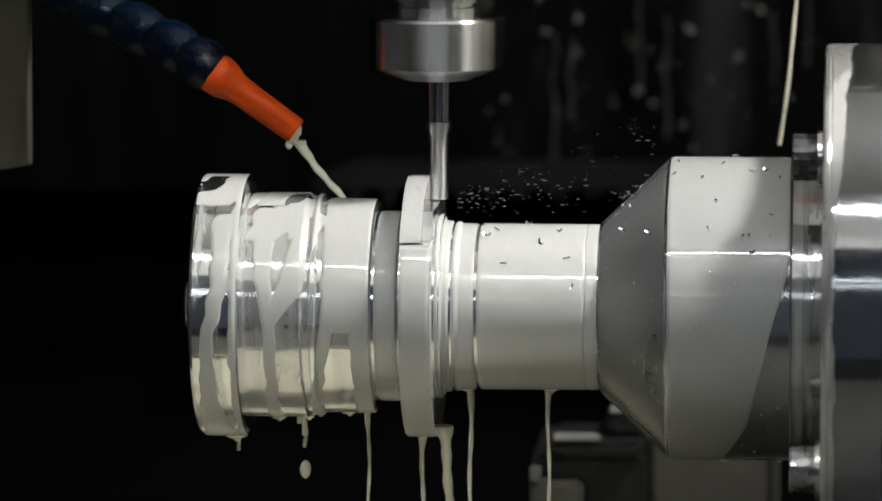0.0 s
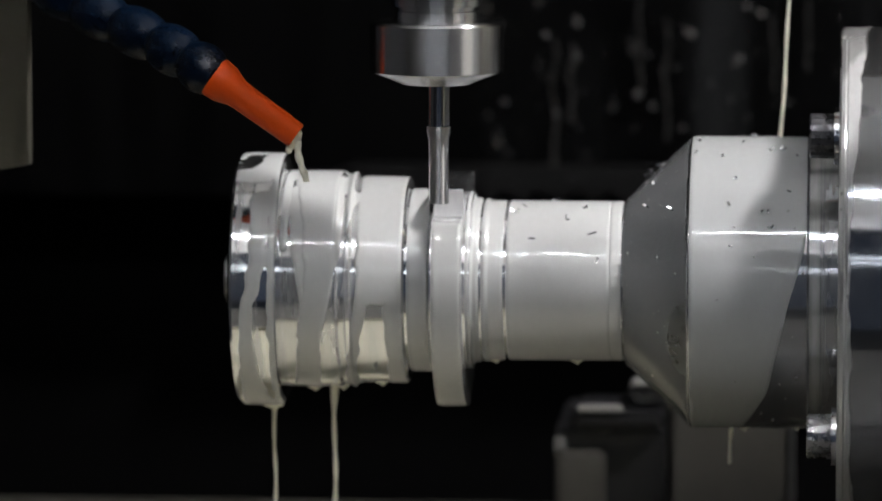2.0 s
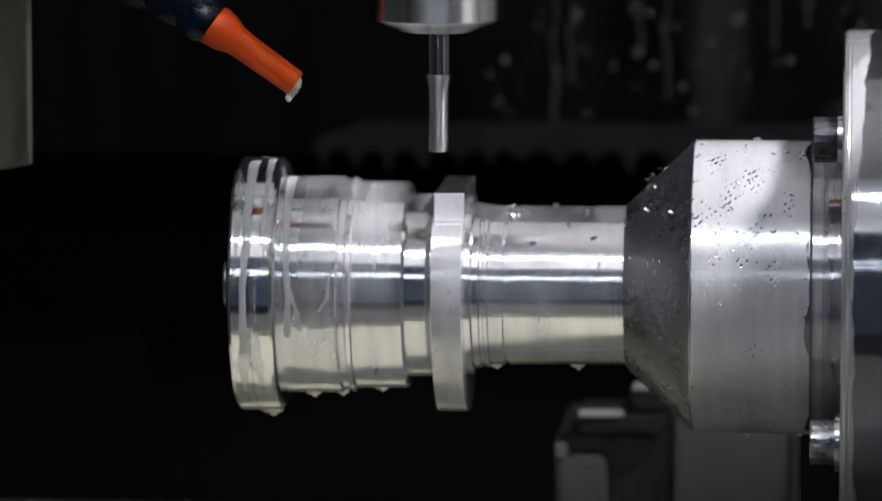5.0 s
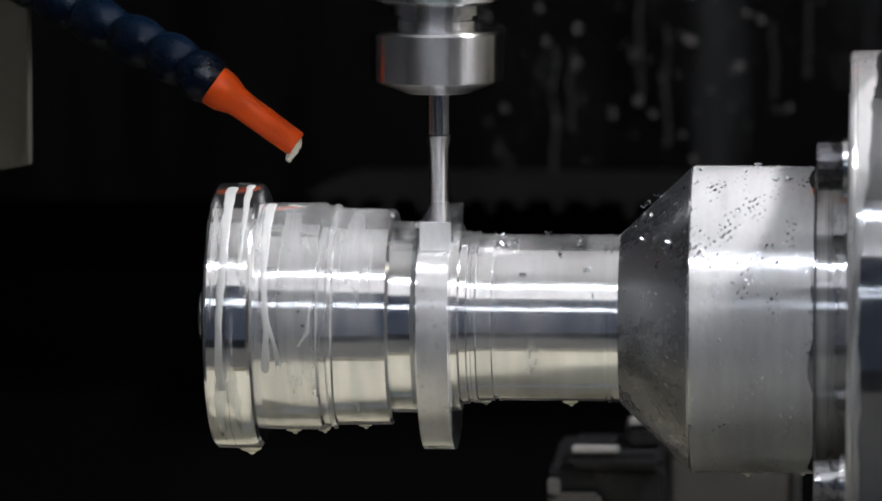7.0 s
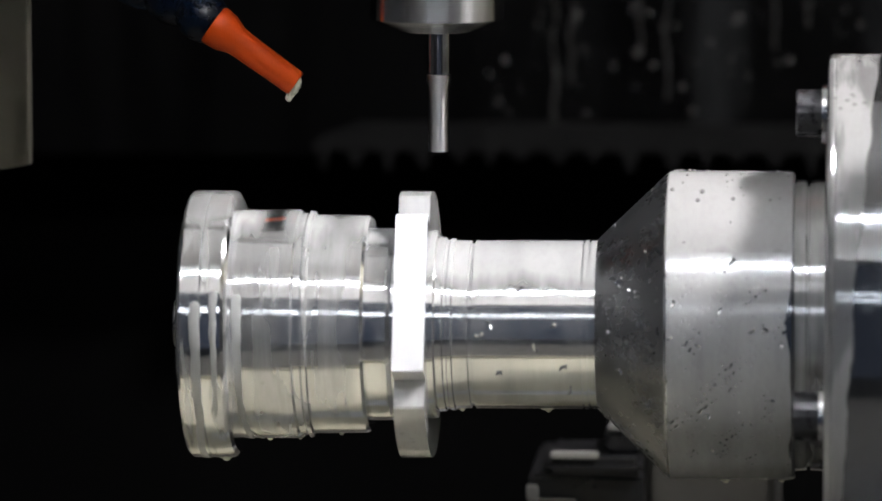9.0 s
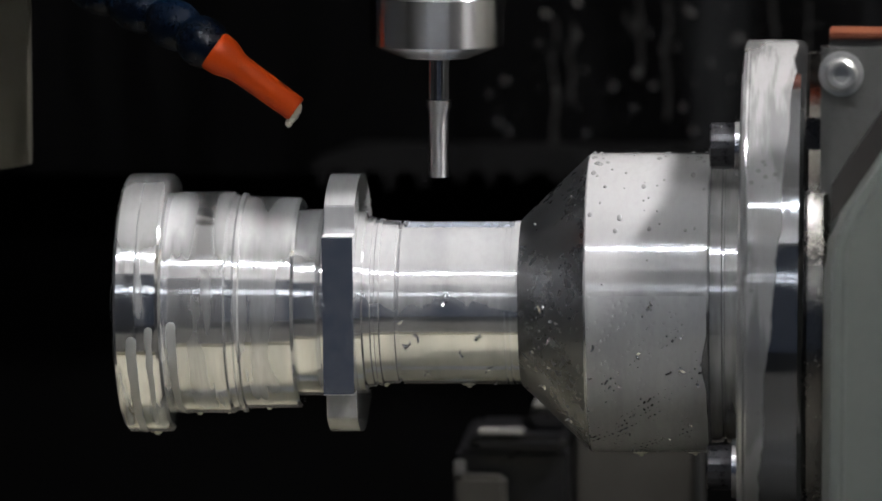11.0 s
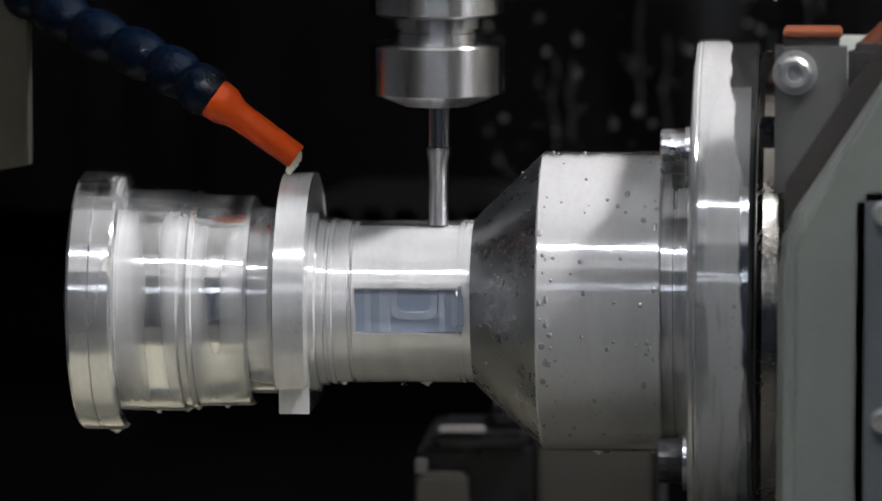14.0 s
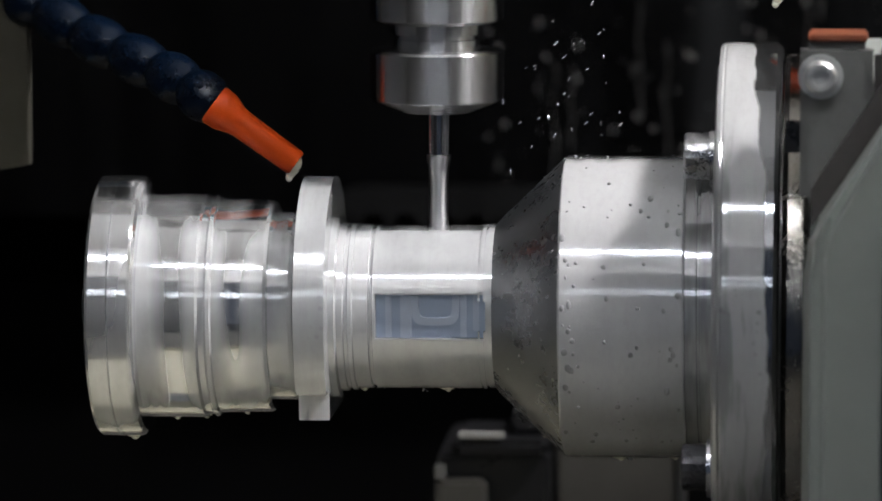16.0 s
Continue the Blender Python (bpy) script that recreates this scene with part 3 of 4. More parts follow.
def table_things():
    t = empty("machine_table", "slotted steel machine table", "machine table")
    part("slab", box(-0.45, 0.45, -0.50, 0.42, -0.235, -0.1702, 0.004), CAST, t)
    for k in range(2, 4):
        part("slot_lip", box(-0.45, 0.45, -0.10 + k * 0.12, -0.085 + k * 0.12, -0.1700, -0.1680, 0.0005), STEEL_DARK, t)
    # out of view; added and trimmed for the beige mirrored in the part
    p = empty("coolant_pan", "beige enamelled pan lying on the machine table", "pan")
    part("tray", box(-0.44, 0.022, -0.23, 0.13, -0.1696, -0.1655, 0.001), BEIGE, p)
    for y in (-0.23, 0.126):
        part("rim", box(-0.44, 0.022, y, y + 0.004, -0.1653, -0.150, 0.001), BEIGE, p)
    s = empty("support_block", "oily grey cast support block behind the hub", "block")
    part("block", box(0.0135, 0.0690, 0.195, 0.25, -0.1698, -0.078, 0.003), CAST, s)
    part("side_plate", box(0.0692, 0.0715, 0.196, 0.248, -0.1698, -0.080, 0.0008), STEEL_DARK, s)
    v = empty("clamp_unit", "dark tool clamp with pale worn edges on the table", "clamp")
    part("base", box(-0.0365, 0.0130, 0.175, 0.26, -0.1698, -0.0905, 0.002), BLACK, v)
    part("jaw", box(-0.0368, -0.0137, 0.164, 0.1745, -0.1698, -0.1005, 0.002), CAST, v, "grey worn jaw face")
    part("jaw_cap", box(-0.029, 0.0128, 0.166, 0.22, -0.0903, -0.0825, 0.003), BLACK, v)
    part("post", box(-0.0040, 0.0126, 0.18, 0.22, -0.0823, -0.0725, 0.002), BLACK, v)
    part("edge_strip", box(-0.0265, -0.006, 0.1655, 0.172, -0.0823, -0.0795, 0.0006), BOLT, v, "pale worn edge")
    part("post_cap", box(-0.0025, 0.0115, 0.1795, 0.19, -0.0723, -0.0697, 0.0006), BOLT, v, "pale worn edge")
    part("corner_chip", box(-0.0368, -0.0315, 0.1635, 0.1655, -0.1004, -0.0935, 0.0006), LUG, v, "pale worn edge")
    return t, p, s, v


# ---- spindle, cutter and hoses ----
TY = 0.02


def tool():
    s = empty("spindle_tool", "polished collet chuck holding a slim end mill", "milling tool")
    mm = lambda rows: [(a / 1000, r / 1000) for a, r in rows]
    at = (-0.0008, 0, 0)
    part("collet_nut", lathe(mm([(0, 13), (0, 15.0), (0.6, 16.0), (2.6, 21.5), (4.4, 26.0), (5.2, 27.0), (24.2, 27.2), (25.2, 26.4), (25.4, 16)]), 128, "z", at=at), NUT, s,
         "polished steel collet nut")
    part("nut_neck", lathe(mm([(25.4, 17.6), (29.5, 17.6), (29.8, 16.9), (31.4, 16.9), (31.7, 18.8), (36.2, 18.8)]), 96, "z", at=at), NUT, s, "polished neck above the nut")
    part("holder_body", lathe(mm([(36.2, 17), (36.3, 25.0), (37.6, 27.1), (95, 27.2), (95, 10)]), 128, "z", at=at), NUT, s)
    part("shank", lathe(mm([(-17.6, 4.4), (-17.2, 4.7), (0.2, 4.7)]), 48, "z"), SHANK, s, "bright cutter shank")
    part("cutting_end", lathe(mm([(-48.8, 3.2), (-48.7, 4.0), (-30, 4.05), (-23, 4.2), (-19.6, 4.95), (-17.6, 4.8), (-17.5, 4.0)]), 48, "z"), CARBIDE, s,
         "spinning cutting end of the mill", 30)
    return s


def bead(r, ln, n=28):
    """One ball-and-socket link of a jointed hose, along z."""
    pr = []
    for i in range(13):
        t = i / 12
        pr.append((t * ln, r * (0.74 + 0.26 * math.sin(math.pi * min(1, t * 1.25)) ** 0.6) if t < 0.8 else r * (0.74 - 0.10 * (t - 0.8) / 0.2)))
    return lathe(pr, n, "z")


def hose(name, points, tip_from, tip_to, r, label, drip=True):
    h = empty(name, label, "coolant hose")
    for a, b in zip(points, points[1:]):
        a, b = Vector(a), Vector(b)
        ob = part("hose_link", bead(r, (b - a).length * 1.12), BLUE, h, "blue plastic ball joint link", 60)
        ob.matrix_basis = Matrix.Translation(a) @ (b - a).to_track_quat("Z", "Y").to_matrix().to_4x4()
    a, b = Vector(tip_from), Vector(tip_to)
    ln = (b - a).length
    pr = [(0, 0.0060), (0.0, 0.0080), (0.0012, 0.0086), (0.006, 0.0082), (0.0115, 0.0062), (0.014, 0.0059), (ln - 0.001, 0.0054), (ln, 0.0050),
          (ln, 0.0036), (ln - 0.006, 0.0034)]
    ob = part("nozzle", lathe(pr, 40, "z"), ORANGE, h, "orange tapered nozzle", 45)
    ob.matrix_basis = Matrix.Translation(a) @ (b - a).to_track_quat("Z", "Y").to_matrix().to_4x4()
    if not drip:
        return h
    bm = bmesh.new()
    for k, (dx, dz, q) in enumerate(((-0.0005, 0.0005, 0.0030), (-0.0012, -0.0016, 0.0026), (-0.0022, -0.0036, 0.0020), (-0.0030, -0.0056, 0.0015))):
        blob(bm, b + Vector((dx, 0, dz)), q, (1, 1, 1.2), 2)
    part("coolant_drip", bm, COOLANT, h, "milky drop at the nozzle mouth")
    return h


# ---- coolant that hangs, runs and falls ----
def drips():
    d = empty("hanging_coolant", "milky coolant hanging in drops below the workpiece", "coolant")
    for x, r, q in ((-0.146, 0.0529, 1.2), (-0.1285, 0.0452, 0.9), (-0.1165, 0.0452, 0.7), (-0.100, 0.0431, 0.8), (-0.156, 0.0505, 0.6),
                    (-0.052, 0.0333, 0.7), (-0.018, 0.0332, 0.8), (0.052, 0.0606, 0.9), (0.074, 0.0606, 0.7)):
        bm = bmesh.new()
        blob(bm, (x, -0.002, -r + 0.0002), 0.0021 * q, (1.9, 1.2, 0.9), 2)
        blob(bm, (x + 0.0004, -0.002, -r - 0.0011 * q), 0.0013 * q, (1.1, 1, 1.1), 2)
        part("hanging_drop", bm, COOLANT, d)
    return d


def ripple(x, w, k):
    """Smooth unevenness between about -1 and 1 over millimetres along and round the part."""
    return (np.sin(x * 0.9 + 1.7 * np.sin(w * 0.23 + k)) + np.sin(w * 0.41 + 2.1 * np.sin(x * 0.31 + 2 * k)) + np.sin(x * 0.43 - w * 0.6 + 3 * k)) / 3


def chain(x, w, round_r, points):
    """How deep (x, w) lies inside a run of coolant: points of (millimetres along, degrees, half width)."""
    deep = np.full(x.shape, -99.0)
    for (xa, aa, ra), (xb, ab, rb) in zip(points, points[1:]):
        wa, wb = radians(aa) * round_r, radians(ab) * round_r
        dx, dw = xb - xa, wb - wa
        k = np.clip(((x - xa) * dx + (w - wa) * dw) / (dx * dx + dw * dw), 0, 1)
        deep = np.maximum(deep, ra + (rb - ra) * k - np.hypot(x - xa - k * dx, w - wa - k * dw))
    return deep


def film_bands(thing, name, profile, x0, x1, bands, inside, label, thick=0.32, step=0.7):
    """A film of coolant on a turned surface, parted into bands of angle. Angles count upwards from the side towards the door.
    profile: (along, radius) in millimetres; inside(x, w, a): depth in millimetres within the film's outline."""
    mean_r = float(np.mean([r for _, r in profile]))
    made = []
    for a0, a1 in bands:
        nx, na = max(2, int((x1 - x0) / step)), max(3, int(radians(a1 - a0) * mean_r / step))
        xs, an = np.meshgrid(np.linspace(x0, x1, nx + 1), np.linspace(a0, a1, na + 1), indexing="ij")
        wd = np.radians(an) * mean_r
        deep = inside(xs, wd, an)
        body = np.interp(xs, [p[0] for p in profile], [p[1] for p in profile])
        verts, faces, cache = [], [], {}

        def corner(i, j):
            if (i, j) not in cache:
                cache[i, j] = len(verts)
                swell = thick * min(1.0, max(0.0, deep[i, j]) / 1.1) ** 0.5 * (1 + 0.10 * float(ripple(xs[i, j] * 0.5, wd[i, j] * 0.4, 2)))
                verts.append((xs[i, j], an[i, j], body[i, j] + 0.03 + swell))
            return cache[i, j]

        def rim(p, q):
            key = (min(p, q), max(p, q))
            if key not in cache:
                k = deep[p] / (deep[p] - deep[q])
                cache[key] = len(verts)
                verts.append((xs[p] + k * (xs[q] - xs[p]), an[p] + k * (an[q] - an[p]), body[p] + k * (body[q] - body[p]) + 0.01))
            return cache[key]

        for i in range(nx):
            for j in range(na):
                ring = ((i, j), (i + 1, j), (i + 1, j + 1), (i, j + 1))
                poly = []
                for p, q in zip(ring, ring[1:] + ring[:1]):
                    if deep[p] > 0:
                        poly.append(corner(*p))
                    if (deep[p] > 0) != (deep[q] > 0):
                        poly.append(rim(p, q))
                if len(poly) > 2:
                    faces.append(poly)
        if not faces:
            continue
        me = bpy.data.meshes.new(name)
        me.from_pydata([(x / 1000, -r / 1000 * math.cos(radians(a)), r / 1000 * math.sin(radians(a))) for x, a, r in verts], [], faces)
        me.materials.append(COOLANT_FILM)
        me.shade_smooth()
        ob = new(name, me)
        ob.parent = thing
        tagged(ob, label)
        made.append((ob, (a0 + a1) / 2))
    return made


BANDS = ((-82, -45), (-45, -8), (-8, 30), (30, 66), (66, 104))


def coolant_films():
    """The closed films of the first seconds, which run off, and those that flow over the part later and stay."""
    early = empty("coolant_film", "smooth cream-white film of coolant running over the workpiece", "coolant")
    say = "glossy cream-white coolant film"

    def on_end(x, w, a):
        d = chain(x, w, 52.9, [(-146.5, 46, 4.2), (-147, 14, 3.2), (-152, -10, 2.6), (-151.5, -40, 4), (-149, -88, 8)])
        d = np.maximum(d, chain(x, w, 52.9, [(-141.2, 110, 1.9), (-141.2, -88, 1.6)]))
        d = np.maximum(d, np.minimum((a - 56) * 0.9, 3.2 - 9 * np.maximum(0, ripple(x * 0.45, w * 0.3, 4) + 0.3 * ripple(x, w, 2))))
        return np.minimum(d + 0.7 * ripple(x, w, 1), np.minimum(x + 158.0, -140.0 - x))

    def on_barrel(x, w, a):
        d = chain(x, w, 45.2, [(-131, 60, 5), (-130.5, 22, 3.5), (-127.5, -2, 2.6), (-127.5, -30, 2.2), (-128, -86, 3.2)])
        d = np.maximum(d, chain(x, w, 45.2, [(-112, 60, 5), (-119, 18, 5), (-126, 2, 3)]))
        cap = np.minimum((a - 42) * 0.8, 2.6 - 9 * np.maximum(0, ripple(x * 0.5, w * 0.36, 5.3) + 0.35 * ripple(x * 1.3, w, 1) - 0.05))
        d = np.maximum(d, np.where(x < -110, cap, -9))
        right = np.minimum(x + 107.2, (a + 7) * 0.8)
        right = np.maximum(right, chain(x, w, 45.2, [(-92.5, 20, 4), (-91.6, -40, 3.4), (-90.5, -86, 5.5)]))
        right = np.maximum(right, chain(x, w, 45.2, [(-104, 5, 3), (-107.5, -25, 2.2), (-110.5, -50, 2.2), (-111, -86, 3.4)]))
        d = np.maximum(d, right) + 0.6 * ripple(x, w, 2)
        groove = np.maximum(0.9 - np.abs(x + 112.8), -9)
        d = np.where((groove > 0) & (a > -12) & (a < 60), -groove, d)
        return np.minimum(d, np.minimum(x + 138.6, -88.2 - x))

    def on_neck(x, w, a):
        return np.minimum(9 + 0 * x, np.minimum(x + 86.6, -78.2 - x))

    def on_shaft(x, w, a):
        d = np.minimum(np.minimum(x + 62.6, 1.8 - x), (a + 77) * 0.6)
        for g0, g1 in ((-47.9, -45.7), (-3.4, -2.9), (-57.4, -56.0)):
            d = np.where((x > g0) & (x < g1), np.minimum(d, np.maximum(g0 - x, x - g1)), d)
        return d

    def on_cone(x, w, a):
        d = np.minimum(np.minimum(x - 2.8, 29.2 - x), 6)
        oval = 1 - np.hypot((x - 27.0) / 5.2, (a + 18) / 15.5)
        return np.minimum(d, -oval * 5)

    def on_hub(x, w, a):
        edge = np.interp(a, [-82, -66, -42, -14, 8, 26, 38, 46], [51, 53, 62, 68, 74, 78.5, 82, 99])
        d = np.minimum(edge + 0.5 * ripple(x * 0.2, w * 0.4, 6) - x, np.minimum(x - 30.6, 78.4 - x))
        return d

    flat = lambda r, p, q: [(p, r), (q, r)]
    sheets = film_bands(early, "end_film", flat(52.9, -159, -139), -158, -140, BANDS, on_end, say)
    sheets += film_bands(early, "barrel_film", [(-139, 45.2), (-115.5, 45.3), (-114.5, 44.3), (-112, 44.2), (-111, 45.1), (-109.8, 44.7), (-109, 43.4), (-88.3, 43.1)],
                         -138.6, -88.2, BANDS, on_barrel, say, step=0.6)
    sheets += film_bands(early, "neck_film", flat(38.15, -87, -78), -86.6, -78.2, BANDS, on_neck, say)
    def on_flange(x, w, a):
        return np.minimum(np.minimum(x + 75.2, -63.4 - x), (34 - a) * 0.6) + 0.25 * ripple(x, w, 9)

    sheets += film_bands(early, "flange_film", flat(52.65, -76, -63), -75.2, -63.4, BANDS[:4], on_flange, say, thick=0.28)
    sheets += film_bands(early, "shaft_film", [(-63, 37.2), (-60.8, 37.0), (-60.2, 34.6), (-57.6, 34.4), (-57.2, 33.6), (-56, 33.6), (-55.6, 34.1), (-54, 34.1), (-53.5, 33.4), (2, 33.3)],
                         -62.6, 1.8, BANDS, on_shaft, say, thick=0.25)
    sheets += film_bands(early, "cone_film", [(2.0, 33.6), (2.6, 34.25), (29.6, 59.95)], 2.8, 29.2, BANDS, on_cone, "thin coolant film, greyed for the cone's weaker light", thick=0.15)
    sheets += film_bands(early, "hub_film", flat(60.75, 30, 80), 30.6, 78.4, BANDS, on_hub, say)
    for ob, _ in sheets:
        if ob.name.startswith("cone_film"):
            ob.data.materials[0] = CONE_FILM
        elif ob.name.startswith("hub_film"):
            ob.data.materials[0] = HUB_FILM

    def broad(x, w, a):
        d = chain(x, w, 45.2, [(-124, 120, 9), (-123, 55, 11), (-121, 20, 8.5), (-122.5, -10, 6), (-127, -45, 4.8), (-129.5, -86, 5.5)])
        d = np.maximum(d, chain(x, w, 45.2, [(-137, 100, 2), (-137, 8, 1.5)]))
        return np.minimum(d + 0.5 * ripple(x, w, 3), np.minimum(x + 138.4, -116.0 - x))

    run = film_bands(early, "broad_run", flat(45.5, -139, -115), -138.4, -116, BANDS, broad, "broad fresh run of coolant", thick=0.36)

    stay = empty("coolant_haze", "dull coolant film and trickles drying on the workpiece", "coolant")

    def dried(x, w, a):
        d = np.minimum(np.minimum(x - 30.7, 78.3 - x + 2.5 * ripple(x * 0.5, w * 0.35, 8)), 4)
        pock = ripple(x * 3.7, w * 3.3, 1.3) + 0.5 * ripple(x * 0.55, w * 0.4, 7) + 0.25 * ripple(x * 5, w * 5, 4)
        near = np.where(a > 14, 0.72 + 0.004 * np.maximum(0, a - 70) + 0.012 * np.maximum(0, x - 58), 0.98)
        return np.minimum(d, (near - pock) * 3)

    late = film_bands(stay, "hub_haze", flat(60.75, 30, 80), 30.7, 78.3, ((-84, 100),), dried, "dull pocked coolant film", thick=0.12, step=0.6)
    for ob, _ in late:
        ob.data.materials[0] = HAZE

    def end_trickles(x, w, a):
        d = chain(x, w, 52.9, [(-151.5, 80, 2.2), (-151.2, 30, 1.6), (-152.6, 0, 1.3), (-152.2, -24, 1.9)])
        d = np.maximum(d, chain(x, w, 52.9, [(-144.5, 85, 1.6), (-144.2, 48, 0.9), (-145.0, 30, 0.7)]))
        return np.minimum(d + 0.35 * ripple(x, w, 5), np.minimum(x + 158, -140.5 - x))

    def barrel_trickles(x, w, a):
        d = chain(x, w, 45.2, [(-136.3, 85, 2.0), (-136.0, 30, 1.3), (-134.6, 0, 1.2), (-135.1, -20, 1.6)])
        d = np.maximum(d, chain(x, w, 45.2, [(-134.8, 8, 0.8), (-131.2, -8, 0.7), (-130.2, -17, 0.9)]))
        d = np.maximum(d, chain(x, w, 45.2, [(-117.5, 12, 0.5), (-118.5, 0, 0.6), (-122, -7, 0.5)]))
        return np.minimum(d + 0.3 * ripple(x, w, 7), np.minimum(x + 138.4, -116.2 - x))

    late += film_bands(stay, "end_trickle", flat(52.9, -159, -139), -158, -140.5, ((-40, 96),), end_trickles, "thin white trickle of coolant", thick=0.22, step=0.5)
    late += film_bands(stay, "barrel_trickle", flat(45.25, -139, -115), -138.4, -116.2, ((-40, 96),), barrel_trickles, "thin white trickle of coolant", thick=0.22, step=0.5)
    return early, sheets, run, stay, late


def stream(x, y, z, length, r=0.0007, lean=0.0, bead_at=None, label="thin milky thread of coolant running off the workpiece"):
    """A thread of coolant with its upper end at (x, y, z)."""
    bm = bmesh.new()
    rings, n, k = [], 10, 14
    for j in range(k + 1):
        f = j / k
        w = r * (1.9 - 0.9 * min(1, f * 4)) * (1 + 0.18 * math.sin(f * 23 + x * 900))
        cx = x + lean * f + 0.0004 * math.sin(f * 7 + x * 500)
        rings.append([bm.verts.new((cx + w * math.cos(2 * math.pi * i / n), y + w * math.sin(2 * math.pi * i / n), z - length * f)) for i in range(n)])
    for p, q in zip(rings, rings[1:]):
        for i in range(n):
            bm.faces.new((p[i], p[(i + 1) % n], q[(i + 1) % n], q[i]))
    bm.faces.new(rings[0])
    bm.faces.new(rings[-1][::-1])
    if bead_at:
        blob(bm, (x + lean, y, z - bead_at), 0.0026, (0.9, 0.9, 1.5), 2)
    ob = part("coolant_thread", bm, COOLANT)
    tagged(ob, label, "coolant", "threads of coolant")
    return ob


def chips():
    """Slivers of cut metal lying on the upper side of the workpiece."""
    rnd = random.Random(8)
    bm = bmesh.new()
    for i in range(36):
        k = rnd.random()
        if k < 0.3:
            x = rnd.uniform(-0.052, -0.006)
            r = 0.0332
        elif k < 0.6:
            x = rnd.uniform(0.004, 0.027)
            r = 0.0333 + (0.0605 - 0.0333) * x / 0.0285
        else:
            x, r = rnd.uniform(0.031, 0.075), 0.0606
        a = math.radians(rnd.choice((rnd.uniform(-75, -20), rnd.uniform(-30, 10))))
        up = Vector((0, math.sin(a), math.cos(a)))
        c = Vector((x, 0, 0)) + up * (r + 0.0002)
        d = Vector((rnd.uniform(-1, 1), rnd.uniform(-1, 1), rnd.uniform(-1, 1))).cross(up).normalized()
        e = up.cross(d)
        n, q, w = 5, rnd.uniform(0.0008, 0.0019), rnd.uniform(0.0003, 0.0006)
        rows = []
        for j in range(n):
            t = j / (n - 1) * 2 - 1
            m = c + d * (q * t) + up * (0.0007 * t * t) + e * (q * 0.4 * t * t)
            rows.append([bm.verts.new(m + e * u * w + up * v) for u, v in ((-1, 0), (1, 0.0003), (1, 0.0006), (-1, 0.0003))])
        for p, g in zip(rows, rows[1:]):
            for j in range(4):
                bm.faces.new((p[j], p[(j + 1) % 4], g[(j + 1) % 4], g[j]))
        bm.faces.new(rows[0])
        bm.faces.new(rows[-1][::-1])
    ob = part("metal_chips", bm, MILLED)
    tagged(ob, "bright curled aluminium chips lying on the workpiece", "metal chips", kind="stuff")
    return ob


def spray():
    """Fine drops thrown off the running cutter."""
    rnd = random.Random(5)
    bm = bmesh.new()
    for i in range(190):
        k = rnd.random() ** 1.3
        x = 0.006 + 0.085 * k
        y = TY + rnd.uniform(-0.02, 0.02) * k
        z = 0.041 + 0.03 * k * rnd.uniform(-0.35, 1.3) + rnd.gauss(0, 0.003)
        q = rnd.choice((0.00007, 0.00009, 0.00012, 0.00017))
        blob(bm, (x, y, z), q, (rnd.uniform(2, 9), 1, rnd.uniform(0.8, 1.6)), 1)
    ob = part("coolant_spray", bm, DROPS)
    tagged(ob, "fine spray of milky coolant drops beside the cutter", "coolant", kind="stuff")
    return ob


def flung():
    """Drops and bright slivers flung up between the cutter and the hub."""
    rnd = random.Random(14)
    bm = bmesh.new()
    for i in range(46):
        k = rnd.random()
        x = rnd.gauss(0.050, 0.012) - 0.006 * k
        z = 0.045 + 0.080 * k + rnd.gauss(0, 0.006)
        d = Vector((rnd.uniform(-0.4, 1), 0, rnd.uniform(0.3, 1))).to_track_quat("Z", "Y").to_matrix().to_4x4()
        q = rnd.choice((0.00025, 0.00035, 0.00045))
        bmesh.ops.create_icosphere(bm, subdivisions=1, radius=q, matrix=Matrix.Translation((x, TY + rnd.uniform(-0.03, 0.03), z)) @ d @ Matrix.Diagonal((1, 1, rnd.uniform(1, 4), 1)))
    ob = part("flung_drops", bm, MILLED)
    return tagged(ob, "bright drops and slivers flung from the cutter", "coolant", kind="stuff")


# ---- build ----
enclosure()
lamps()
cover = head_cover()
guard()
work = workpiece()
plate = faceplate()
rotary = rotary_table()
table, pan, block, clamp = table_things()
cutter = tool()
hose_left = hose("coolant_hose", [(-0.1890, 0.1050, 0.1195), (-0.1740, 0.0950, 0.1147), (-0.1560, 0.0800, 0.1060), (-0.1374, 0.0650, 0.0996), (-0.1195, 0.0500, 0.0935), (-0.1044, 0.0350, 0.0879), (-0.0925, 0.0240, 0.0814)],
                 (-0.0934, TY, 0.0828), (-0.0597, TY, 0.0587), 0.0105, "blue jointed coolant hose with an orange nozzle")
hose_right = hose("coolant_hose", [(0.166, TY, 0.186), (0.158, TY, 0.176), (0.150, TY, 0.166)], (0.1505, TY, 0.1670), (0.1366, TY, 0.1305), 0.0105,
                  "second blue coolant hose with an orange nozzle")
hanging = drips()
falls = [  # thread, times of release and end, whether it starts as hanging
    (stream(-0.1178, 0.0, -0.044, 0.015, 0.0008, bead_at=0.024), 0.0, 0.1), (stream(-0.0920, 0.0, -0.042, 0.045), 0.0, 0.2),
    (stream(-0.0700, 0.0, -0.052, 0.040, 0.0009), 0.0, 0.25), (stream(-0.0505, 0.0, -0.033, 0.055, 0.0009), 0.0, 0.25),
    (stream(-0.0188, 0.0, -0.033, 0.055, 0.0008), 0.0, 0.2), (stream(-0.0620, 0.004, -0.050, 0.040, 0.0019, 0.004), 0.0, 0.25)]
